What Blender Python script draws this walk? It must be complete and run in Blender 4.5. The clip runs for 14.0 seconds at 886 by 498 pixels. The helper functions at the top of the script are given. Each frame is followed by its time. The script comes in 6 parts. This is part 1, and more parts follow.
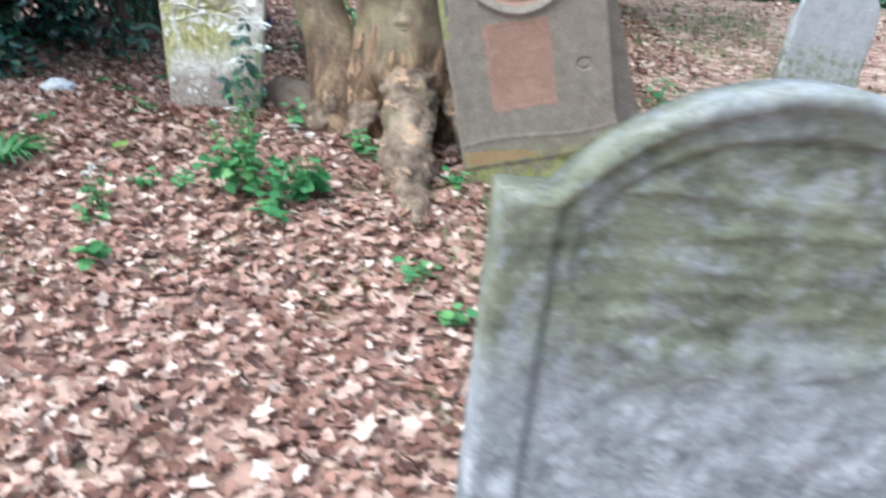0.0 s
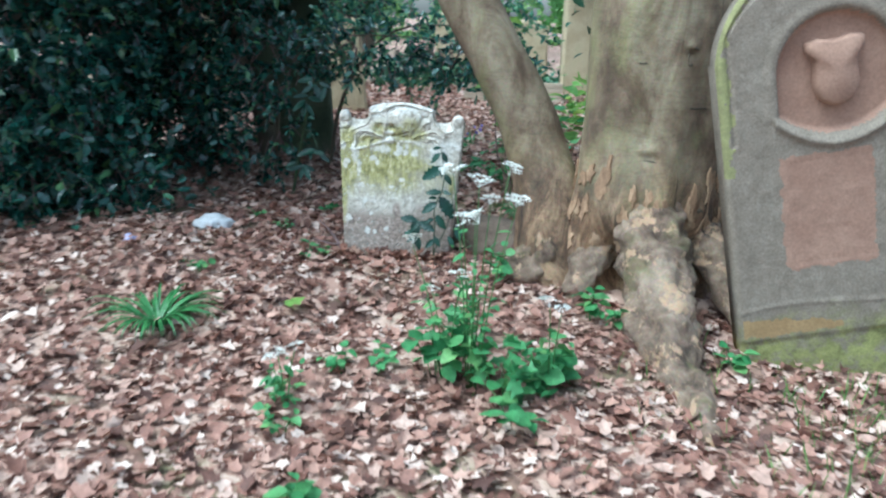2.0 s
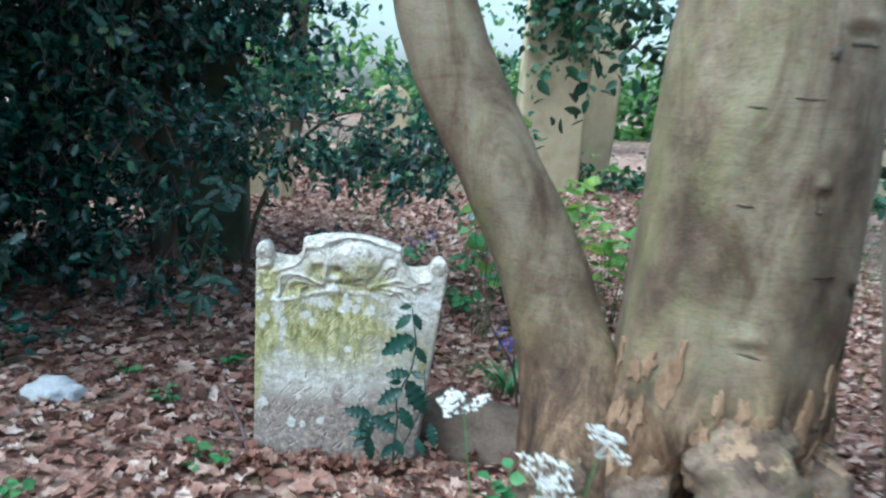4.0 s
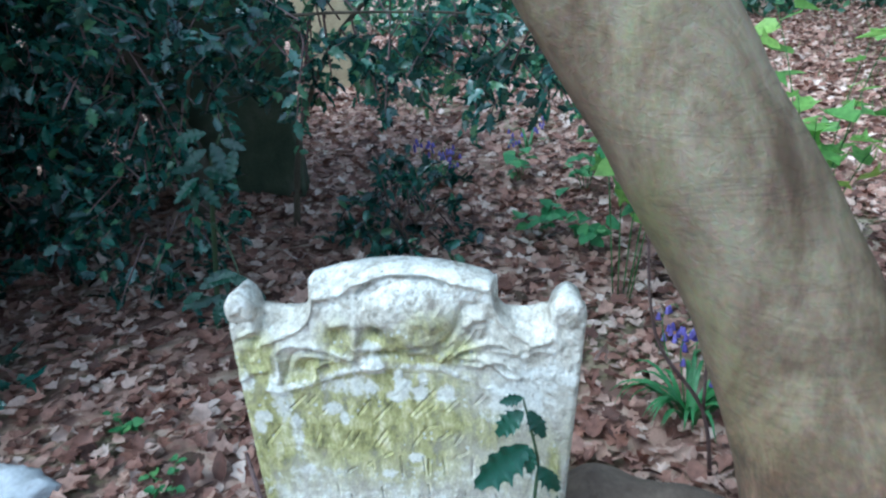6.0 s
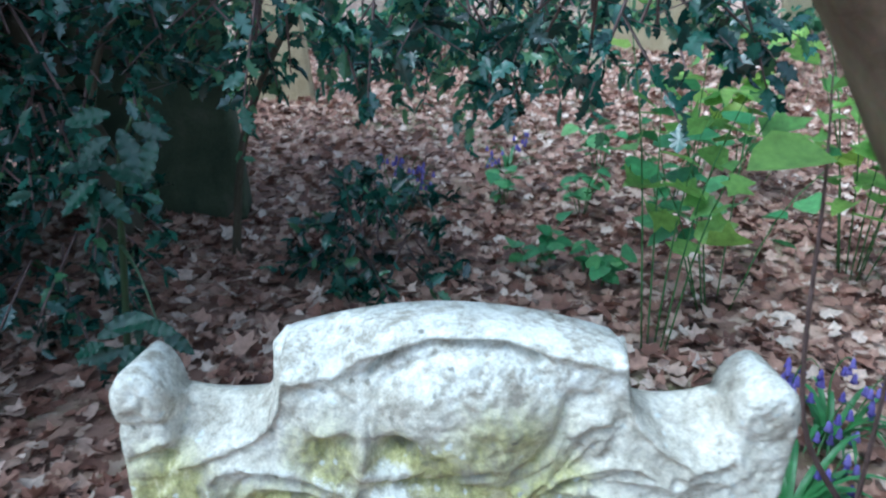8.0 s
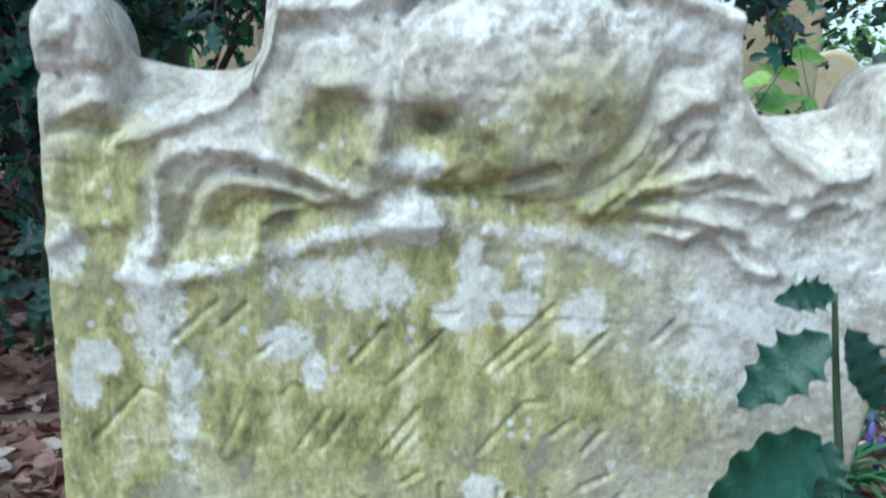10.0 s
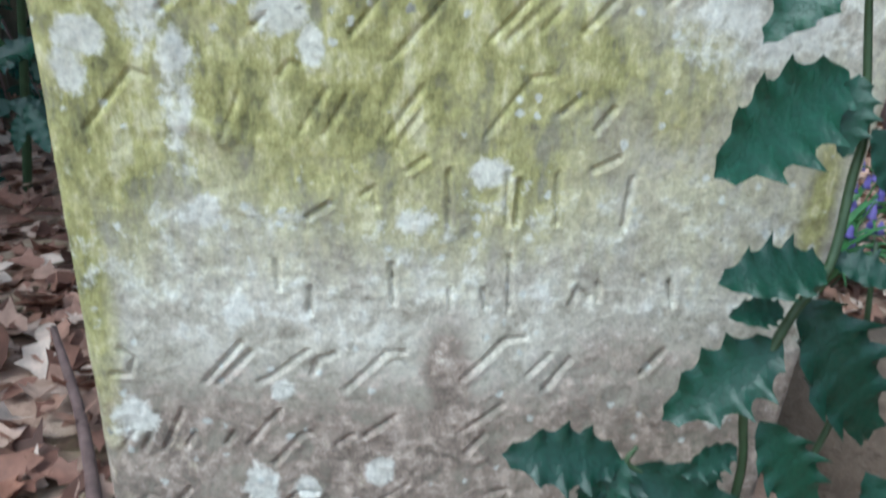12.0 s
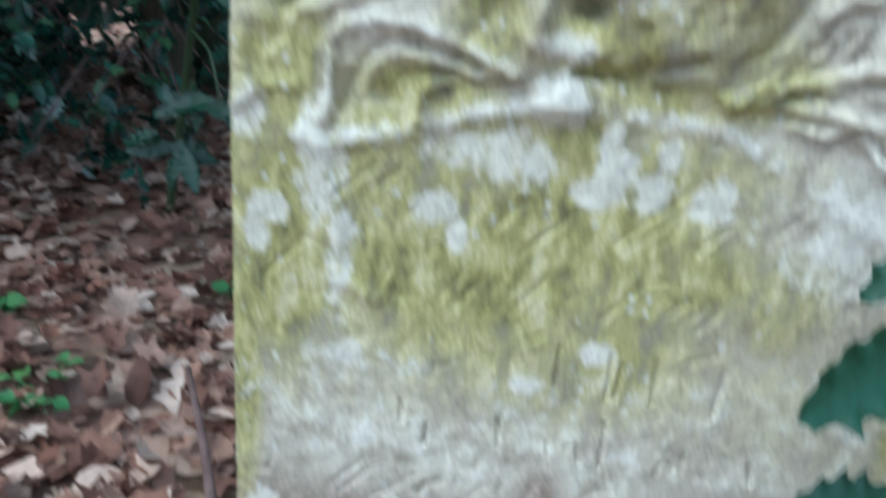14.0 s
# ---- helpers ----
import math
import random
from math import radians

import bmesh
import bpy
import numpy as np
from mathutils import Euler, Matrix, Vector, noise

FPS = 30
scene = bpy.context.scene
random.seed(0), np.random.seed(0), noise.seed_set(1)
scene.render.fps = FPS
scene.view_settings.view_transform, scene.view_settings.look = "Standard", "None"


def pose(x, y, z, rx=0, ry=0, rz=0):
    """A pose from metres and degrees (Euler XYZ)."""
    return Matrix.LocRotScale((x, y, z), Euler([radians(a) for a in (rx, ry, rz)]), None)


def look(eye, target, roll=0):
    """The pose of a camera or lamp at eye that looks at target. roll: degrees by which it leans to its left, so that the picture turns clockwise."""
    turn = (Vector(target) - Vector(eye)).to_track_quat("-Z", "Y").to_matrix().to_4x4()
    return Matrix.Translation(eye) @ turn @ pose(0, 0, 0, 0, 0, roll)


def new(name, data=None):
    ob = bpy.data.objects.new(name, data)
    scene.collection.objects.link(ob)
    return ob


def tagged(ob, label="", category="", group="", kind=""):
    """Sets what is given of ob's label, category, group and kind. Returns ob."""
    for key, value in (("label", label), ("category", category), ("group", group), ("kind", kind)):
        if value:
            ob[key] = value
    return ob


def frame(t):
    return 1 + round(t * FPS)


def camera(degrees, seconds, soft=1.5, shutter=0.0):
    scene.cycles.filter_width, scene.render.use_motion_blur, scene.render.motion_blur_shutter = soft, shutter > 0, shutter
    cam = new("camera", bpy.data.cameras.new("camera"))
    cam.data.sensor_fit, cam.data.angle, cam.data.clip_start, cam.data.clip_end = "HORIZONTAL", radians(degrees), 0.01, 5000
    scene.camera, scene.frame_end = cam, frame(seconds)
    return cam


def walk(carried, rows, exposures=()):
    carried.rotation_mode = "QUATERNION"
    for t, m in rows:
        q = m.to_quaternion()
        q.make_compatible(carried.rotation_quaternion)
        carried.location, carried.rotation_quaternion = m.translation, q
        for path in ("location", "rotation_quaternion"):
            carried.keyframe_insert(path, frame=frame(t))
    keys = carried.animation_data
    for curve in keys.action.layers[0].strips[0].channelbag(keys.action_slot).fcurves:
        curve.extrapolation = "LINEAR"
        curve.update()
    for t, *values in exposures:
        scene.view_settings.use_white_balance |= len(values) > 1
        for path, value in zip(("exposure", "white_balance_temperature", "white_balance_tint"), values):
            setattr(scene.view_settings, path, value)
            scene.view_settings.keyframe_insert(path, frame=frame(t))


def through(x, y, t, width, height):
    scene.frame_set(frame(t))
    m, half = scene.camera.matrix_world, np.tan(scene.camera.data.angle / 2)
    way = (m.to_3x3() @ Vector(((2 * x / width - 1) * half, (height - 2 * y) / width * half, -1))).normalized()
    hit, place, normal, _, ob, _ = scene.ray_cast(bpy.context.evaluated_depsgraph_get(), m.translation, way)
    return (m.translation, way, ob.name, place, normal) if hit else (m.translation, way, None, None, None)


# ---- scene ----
cam = camera(60.6, 14.0, soft=2.2, shutter=0.6)
PATH = [
    (0, (0.171, 1.219, 1.671), (0.25, 3.045, 0.859), 3.4),
    (0.5, (-0.101, 1.518, 1.623), (-0.152, 3.378, 0.89), 1.8),
    (1, (-0.348, 1.935, 1.594), (-0.585, 3.812, 0.945), 2.9),
    (1.5, (-0.512, 2.171, 1.624), (-0.771, 4.066, 1.039), 1.9),
    (2, (-0.742, 2.47, 1.629), (-0.898, 4.376, 1.044), 1.5),
    (2.5, (-0.979, 2.764, 1.658), (-1.015, 4.686, 1.106), 1.4),
    (3, (-1.081, 3.263, 1.657), (-1.027, 5.217, 1.231), 2.5),
    (3.5, (-1.107, 3.701, 1.674), (-1.029, 5.668, 1.323), 5.8),
    (6, (-1.125, 5.765, 1.777), (-1.36, 7.584, 0.982), -3.8),
    (6.5, (-1.264, 5.937, 1.78), (-1.369, 7.76, 0.964), -2.3),
    (7, (-1.315, 6.152, 1.715), (-1.438, 7.949, 0.846), -2.7),
    (9.5, (-1.489, 6.545, 1.11), (-1.412, 8.497, 0.682), 2.8),
    (10, (-1.481, 6.527, 1.002), (-1.394, 8.478, 0.571), 3.8),
    (10.5, (-1.483, 6.542, 0.96), (-1.391, 8.484, 0.491), 3.8),
    (11, (-1.487, 6.529, 0.901), (-1.38, 8.449, 0.353), 3.0),
    (11.5, (-1.48, 6.516, 0.837), (-1.395, 8.42, 0.229), 2.4),
    (12, (-1.485, 6.507, 0.811), (-1.366, 8.372, 0.098), 2.1),
    (12.5, (-1.484, 6.494, 0.785), (-1.366, 8.307, -0.05), 2.5),
    (13, (-1.481, 6.486, 0.766), (-1.37, 8.279, -0.113), 3.3),
    (13.5, (-1.488, 6.475, 0.831), (-1.464, 8.285, -0.02), 5.5),
    (14, (-1.527, 6.465, 0.995), (-1.648, 8.329, 0.28), 6.7),
]
EXPOSURES = [(0.0, 1.15, 5450, 4), (1.5, 1.05, 5150, -4), (3.5, 0.88, 5050, -3), (6.0, 1.05, 4800, -3), (9.5, 0.97, 4980, -2), (12.5, 0.93, 5420, -1), (14.0, 0.9, 5250, -2)]
walk(cam, [(t, look(eye, target, roll)) for t, eye, target, roll in PATH], EXPOSURES)

# ---- light ----
world = bpy.data.worlds.new("overcast_sky")
scene.world = world
world.use_nodes = True
wn, wl = world.node_tree.nodes, world.node_tree.links
sky = wn.new("ShaderNodeTexSky")
sky.sky_type, sky.sun_disc = "NISHITA", False
sky.sun_elevation, sky.sun_rotation = radians(59), radians(243)
sky.air_density, sky.dust_density, sky.ozone_density = 1.2, 3.0, 1.0
soft_sky = wn.new("ShaderNodeHueSaturation")
soft_sky.inputs["Saturation"].default_value = 0.5
wl.new(sky.outputs[0], soft_sky.inputs["Color"])
wl.new(soft_sky.outputs[0], wn["Background"].inputs[0])
wn["Background"].inputs[1].default_value = 0.15
sun = new("sun", bpy.data.lights.new("sun", "SUN"))
sun.data.energy, sun.data.angle, sun.data.color = 2.1, radians(45), (1.0, 0.965, 0.91)
sun.matrix_world = look((0, 0, 20), (10.7, 5.4, 0))


# ---- materials ----
def shader(name):
    m = bpy.data.materials.new(name)
    m.use_nodes = True
    return m, m.node_tree.nodes, m.node_tree.links, m.node_tree.nodes["Principled BSDF"]


def ramp(nodes, stops):
    r = nodes.new("ShaderNodeValToRGB")
    e = r.color_ramp.elements
    while len(e) < len(stops):
        e.new(0.5)
    for el, (p, c) in zip(e, stops):
        el.position, el.color = p, (*c, 1) if len(c) == 3 else c
    return r


def noise_tex(nodes, links, coord, scale, detail=6, rough=0.6, distort=0.0, stretch=None):
    n = nodes.new("ShaderNodeTexNoise")
    n.inputs["Scale"].default_value, n.inputs["Detail"].default_value = scale, detail
    n.inputs["Roughness"].default_value, n.inputs["Distortion"].default_value = rough, distort
    if stretch:
        mp = nodes.new("ShaderNodeMapping")
        mp.inputs["Scale"].default_value = stretch
        links.new(coord, mp.inputs["Vector"])
        coord = mp.outputs[0]
    links.new(coord, n.inputs["Vector"])
    return n


def mixed(nodes, links, fac, a, b, mode="MIX"):
    m = nodes.new("ShaderNodeMix")
    m.data_type, m.blend_type = "RGBA", mode
    for socket, v in ((m.inputs[0], fac), (m.inputs[6], a), (m.inputs[7], b)):
        if isinstance(v, bpy.types.NodeSocket):
            links.new(v, socket)
        elif isinstance(v, (int, float)):
            socket.default_value = v
        else:
            socket.default_value = (*v, 1)
    return m.outputs[2]


def bumped(nodes, links, bsdf, height, strength, distance=0.01):
    b = nodes.new("ShaderNodeBump")
    b.inputs["Strength"].default_value, b.inputs["Distance"].default_value = strength, distance
    links.new(height, b.inputs["Height"])
    links.new(b.outputs[0], bsdf.inputs["Normal"])


def calc(nodes, links, op, a, b=None, c=None):
    m = nodes.new("ShaderNodeMath")
    m.operation = op
    for i, v in enumerate((a, b, c)):
        if v is None:
            continue
        if isinstance(v, (int, float)):
            m.inputs[i].default_value = v
        else:
            links.new(v, m.inputs[i])
    return m.outputs[0]


def leafy(name, stops, rough, wet=0.5, through=0.25, source="island", grain=40.0):
    """Leaf material: each leaf takes its own colour, with fine mottling and light through the blade."""
    m, n, l, b = shader(name)
    if source == "island":
        rnd = n.new("ShaderNodeNewGeometry").outputs["Random Per Island"]
    else:
        rnd = n.new("ShaderNodeObjectInfo").outputs["Random"]
    r = ramp(n, stops)
    l.new(rnd, r.inputs[0])
    co = n.new("ShaderNodeTexCoord").outputs["Object"]
    t = noise_tex(n, l, co, grain, 4)
    shade = ramp(n, [(0.3, (0.6, 0.6, 0.6)), (0.7, (1.2, 1.2, 1.2))])
    l.new(t.outputs[0], shade.inputs[0])
    col = mixed(n, l, 0.8, r.outputs[0], shade.outputs[0], "MULTIPLY")
    l.new(col, b.inputs["Base Color"])
    b.inputs["Roughness"].default_value = rough
    b.inputs["Specular IOR Level"].default_value = wet
    bumped(n, l, b, t.outputs[0], 0.35, 0.004)
    if through:
        tr = n.new("ShaderNodeBsdfTranslucent")
        l.new(col, tr.inputs["Color"])
        mx = n.new("ShaderNodeMixShader")
        mx.inputs[0].default_value = through
        l.new(b.outputs[0], mx.inputs[1])
        l.new(tr.outputs[0], mx.inputs[2])
        l.new(mx.outputs[0], n["Material Output"].inputs[0])
    return m


DEAD = [(0.0, (0.075, 0.036, 0.027)), (0.2, (0.20, 0.095, 0.068)), (0.42, (0.33, 0.175, 0.128)), (0.65, (0.44, 0.265, 0.20)),
        (0.86, (0.57, 0.41, 0.33)), (1.0, (0.72, 0.58, 0.49))]
mat_dead = leafy("dead_leaves", DEAD, 0.62, 0.35, 0.12)
# darker, redder palette for the single leaves
RUSSET = [(0.0, (0.08, 0.034, 0.024)), (0.35, (0.21, 0.088, 0.058)), (0.7, (0.35, 0.17, 0.115)), (1.0, (0.56, 0.37, 0.27))]
mat_dead_one = leafy("dead_leaf", RUSSET, 0.6, 0.4, 0.12, "object")
HOLLY = [(0.0, (0.006, 0.034, 0.027)), (0.5, (0.022, 0.09, 0.068)), (0.85, (0.06, 0.18, 0.125)), (1.0, (0.13, 0.25, 0.10))]
mat_holly = leafy("holly_leaves", HOLLY, 0.22, 0.85, 0.22)
# lit copy of the holly leaves: backlight is put into the lighter colour
mat_holly_lit = leafy("holly_leaves_painted_lit", [(0.0, (0.04, 0.14, 0.10)), (0.5, (0.10, 0.27, 0.18)), (1.0, (0.26, 0.44, 0.20))], 0.25, 0.7, 0.5)
mat_sprig = leafy("holly_leaf", [(0, (0.006, 0.034, 0.021)), (1, (0.012, 0.062, 0.034))], 0.28, 0.45, 0.05, "object", 25)
mat_herb = leafy("fresh_herb", [(0, (0.06, 0.21, 0.07)), (0.6, (0.11, 0.31, 0.11)), (1, (0.20, 0.40, 0.13))], 0.5, 0.4, 0.3)
mat_blade = leafy("strap_leaf", [(0, (0.03, 0.13, 0.045)), (1, (0.10, 0.28, 0.08))], 0.38, 0.5, 0.2)
mat_pale = leafy("sapling_leaf", [(0, (0.16, 0.34, 0.08)), (0.6, (0.26, 0.45, 0.10)), (1, (0.40, 0.52, 0.10))], 0.45, 0.4, 0.45)
mat_tree = leafy("tree_leaves", [(0, (0.10, 0.22, 0.07)), (0.6, (0.18, 0.36, 0.11)), (1, (0.34, 0.48, 0.16))], 0.5, 0.3, 0.5)
mat_yew = leafy("dark_evergreen", [(0, (0.012, 0.035, 0.02)), (1, (0.03, 0.08, 0.04))], 0.5, 0.3, 0.1)
mat_ivy = leafy("ivy_leaves", [(0, (0.02, 0.08, 0.045)), (0.7, (0.05, 0.15, 0.07)), (1, (0.12, 0.24, 0.10))], 0.35, 0.5, 0.15)
mat_white = leafy("white_petals", [(0, (0.84, 0.86, 0.80)), (1, (0.92, 0.92, 0.88))], 0.6, 0.2, 0.4)
mat_blue = leafy("bluebell_petals", [(0, (0.16, 0.12, 0.48)), (1, (0.30, 0.24, 0.66))], 0.5, 0.3, 0.3)
mat_grass = leafy("grass_blades", [(0, (0.07, 0.17, 0.04)), (1, (0.22, 0.33, 0.10))], 0.5, 0.3, 0.3)


def grainy(name, stops, scale, rough=0.9, bump=0.5, stretch=None, fine=60.0):
    m, n, l, b = shader(name)
    co = n.new("ShaderNodeTexCoord").outputs["Object"]
    t = noise_tex(n, l, co, scale, 8, 0.65, 0.3, stretch)
    r = ramp(n, stops)
    l.new(t.outputs[0], r.inputs[0])
    f = noise_tex(n, l, co, fine, 5, 0.7)
    s = ramp(n, [(0.3, (0.7, 0.7, 0.7)), (0.7, (1.18, 1.18, 1.18))])
    l.new(f.outputs[0], s.inputs[0])
    l.new(mixed(n, l, 0.7, r.outputs[0], s.outputs[0], "MULTIPLY"), b.inputs["Base Color"])
    b.inputs["Roughness"].default_value = rough
    bumped(n, l, b, calc(n, l, "ADD", t.outputs[0], f.outputs[0]), bump, 0.01)
    return m


mat_stem = grainy("green_stem", [(0.3, (0.04, 0.12, 0.03)), (0.7, (0.08, 0.2, 0.05))], 20, 0.5, 0.2)
mat_sprigstem = grainy("holly_stem", [(0.3, (0.025, 0.05, 0.022)), (0.7, (0.05, 0.085, 0.035))], 20, 0.5, 0.2)
mat_moss = grainy("yellow_green_moss", [(0.3, (0.22, 0.21, 0.10)), (0.7, (0.31, 0.31, 0.13))], 22, 0.95, 0.6)
mat_flake = grainy("torn_pale_bark", [(0.3, (0.18, 0.105, 0.06)), (0.5, (0.34, 0.215, 0.125)), (0.7, (0.50, 0.36, 0.225))], 11, 0.9, 0.7, (1, 1, 0.4))
mat_twig = grainy("dark_twig", [(0.3, (0.09, 0.055, 0.05)), (0.7, (0.2, 0.13, 0.12))], 25, 0.7, 0.4)
# dark bark of scars and stems; bush stems carry interior shade in this colour
mat_darkbark = grainy("scar_and_shade_bark", [(0.3, (0.05, 0.042, 0.03)), (0.7, (0.13, 0.105, 0.07))], 6, 0.9, 0.8, (1, 1, 0.3))
# mossy stone; the shade under the holly is darkened into these tones
mat_shadestone = grainy("mossy_stone_shade_dark", [(0.3, (0.035, 0.05, 0.03)), (0.55, (0.07, 0.085, 0.05)), (0.75, (0.12, 0.12, 0.085))], 5, 0.95, 0.5)
mat_tanstone = grainy("tan_sandstone", [(0.3, (0.36, 0.29, 0.17)), (0.55, (0.47, 0.39, 0.25)), (0.75, (0.40, 0.37, 0.22))], 3, 0.92, 0.4)
mat_palestone = grainy("pale_stone", [(0.3, (0.42, 0.42, 0.41)), (0.7, (0.68, 0.69, 0.70))], 9, 0.85, 0.4)
mat_plastic = grainy("lilac_litter", [(0.3, (0.36, 0.36, 0.62)), (0.7, (0.55, 0.55, 0.78))], 30, 0.4, 0.2)
mat_board = grainy("weathered_board", [(0.3, (0.34, 0.27, 0.19)), (0.7, (0.5, 0.42, 0.32))], 6, 0.9, 0.4, (0.4, 1, 6))
mat_rootstone = grainy("fallen_log", [(0.3, (0.08, 0.055, 0.04)), (0.7, (0.2, 0.15, 0.11))], 8, 0.95, 0.8)

# soil with crumbled litter
mat_ground, n, l, b = shader("woodland_ground")
co = n.new("ShaderNodeTexCoord").outputs["Object"]
v = n.new("ShaderNodeTexVoronoi")
v.inputs["Scale"].default_value = 16
wob = noise_tex(n, l, co, 9, 4)
l.new(mixed(n, l, 0.25, co, wob.outputs["Color"]), v.inputs["Vector"])
r = ramp(n, [(0.0, (0.09, 0.05, 0.038)), (0.35, (0.24, 0.135, 0.1)), (0.65, (0.40, 0.25, 0.19)), (1.0, (0.56, 0.42, 0.33))])
sepc = n.new("ShaderNodeSeparateColor")
l.new(v.outputs["Color"], sepc.inputs[0])
l.new(sepc.outputs[0], r.inputs[0])
big = noise_tex(n, l, co, 0.8, 6)
gr = ramp(n, [(0.52, (0, 0, 0)), (0.62, (1, 1, 1))])
l.new(big.outputs[0], gr.inputs[0])
fine = noise_tex(n, l, co, 30, 6, 0.7)
green = ramp(n, [(0.4, (0.06, 0.05, 0.03)), (0.6, (0.16, 0.24, 0.08))])
l.new(fine.outputs[0], green.inputs[0])
l.new(mixed(n, l, calc(n, l, "MULTIPLY", gr.outputs[0], 0.45), r.outputs[0], green.outputs[0]), b.inputs["Base Color"])
b.inputs["Roughness"].default_value = 0.95
bumped(n, l, b, calc(n, l, "ADD", sepc.outputs[1], fine.outputs[0]), 0.7, 0.02)

# smooth grey-tan bark with algae, brown and torn towards the roots
mat_bark, n, l, b = shader("smooth_bark")
co = n.new("ShaderNodeTexCoord").outputs["Object"]
t1 = noise_tex(n, l, co, 2.4, 8, 0.66, 0.2, (1.2, 1.2, 0.9))
r1 = ramp(n, [(0.34, (0.085, 0.057, 0.034)), (0.47, (0.175, 0.127, 0.08)), (0.60, (0.285, 0.235, 0.155))])
l.new(t1.outputs[0], r1.inputs[0])
alg = noise_tex(n, l, co, 2.2, 7, 0.65, 0.2, (1.6, 1.6, 0.7))
ra = ramp(n, [(0.5, (0, 0, 0)), (0.7, (1, 1, 1))])
l.new(alg.outputs[0], ra.inputs[0])
col = mixed(n, l, calc(n, l, "MULTIPLY", ra.outputs[0], 0.6), r1.outputs[0], (0.25, 0.25, 0.10))
sx = n.new("ShaderNodeSeparateXYZ")
l.new(co, sx.inputs[0])
low = n.new("ShaderNodeMapRange")
low.inputs["From Min"].default_value, low.inputs["From Max"].default_value = 1.0, 0.5
l.new(sx.outputs[2], low.inputs[0])
torn = noise_tex(n, l, co, 6, 9, 0.78, 1.0, (1, 1, 0.45))
rt = ramp(n, [(0.37, (0.028, 0.017, 0.011)), (0.48, (0.15, 0.09, 0.05)), (0.61, (0.38, 0.25, 0.145))])
l.new(torn.outputs[0], rt.inputs[0])
col = mixed(n, l, calc(n, l, "MULTIPLY", low.outputs[0], 0.92), col, rt.outputs[0])
stain = noise_tex(n, l, co, 1.7, 9, 0.7, 0.9, (1.5, 1.5, 0.55))
rs = ramp(n, [(0.40, (0.50, 0.42, 0.35)), (0.50, (1, 1, 1)), (0.60, (1.02, 1.04, 1.0)), (0.66, (1.35, 1.3, 1.22))])
l.new(stain.outputs[0], rs.inputs[0])
col = mixed(n, l, 0.75, col, rs.outputs[0], "MULTIPLY")
crack = noise_tex(n, l, co, 1.3, 5, 0.75, 0.6, (1.0, 1.0, 5.5))
rc = ramp(n, [(0.482, (1, 1, 1)), (0.5, (0.3, 0.26, 0.22)), (0.518, (1, 1, 1))])
l.new(crack.outputs[0], rc.inputs[0])
col = mixed(n, l, 0.3, col, rc.outputs[0], "MULTIPLY")
f = noise_tex(n, l, co, 70, 5, 0.7)
l.new(mixed(n, l, 0.35, col, f.outputs["Color"], "OVERLAY"), b.inputs["Base Color"])
b.inputs["Roughness"].default_value = 0.82
bumped(n, l, b, calc(n, l, "ADD", calc(n, l, "MULTIPLY", torn.outputs[0], low.outputs[0]), calc(n, l, "MULTIPLY", f.outputs[0], 0.35)), 0.7, 0.02)

# weathered surface roots, grey-brown with moss and worn pale patches
mat_root, n, l, b = shader("root_bark")
co = n.new("ShaderNodeTexCoord").outputs["Object"]
t1 = noise_tex(n, l, co, 5, 8, 0.7, 0.2)
r1 = ramp(n, [(0.36, (0.055, 0.036, 0.024)), (0.48, (0.18, 0.125, 0.085)), (0.64, (0.33, 0.25, 0.18))])
l.new(t1.outputs[0], r1.inputs[0])
moss = noise_tex(n, l, co, 4.3, 5, 0.65, 0.1, (1.0, 1.3, 0.8))
rm = ramp(n, [(0.54, (0, 0, 0)), (0.66, (1, 1, 1))])
l.new(moss.outputs[0], rm.inputs[0])
col = mixed(n, l, calc(n, l, "MULTIPLY", rm.outputs[0], 0.55), r1.outputs[0], (0.17, 0.16, 0.06))
pale = noise_tex(n, l, co, 7.5, 7, 0.72, 0.2, (1.2, 0.9, 1.0))
rp = ramp(n, [(0.54, (0, 0, 0)), (0.58, (1, 1, 1))])
l.new(pale.outputs[0], rp.inputs[0])
col = mixed(n, l, calc(n, l, "MULTIPLY", rp.outputs[0], 0.8), col, (0.46, 0.31, 0.19))
f = noise_tex(n, l, co, 60, 5, 0.7)
l.new(mixed(n, l, 0.35, col, f.outputs["Color"], "OVERLAY"), b.inputs["Base Color"])
b.inputs["Roughness"].default_value = 0.88
bumped(n, l, b, calc(n, l, "ADD", t1.outputs[0], calc(n, l, "MULTIPLY", f.outputs[0], 0.3)), 0.9, 0.05)


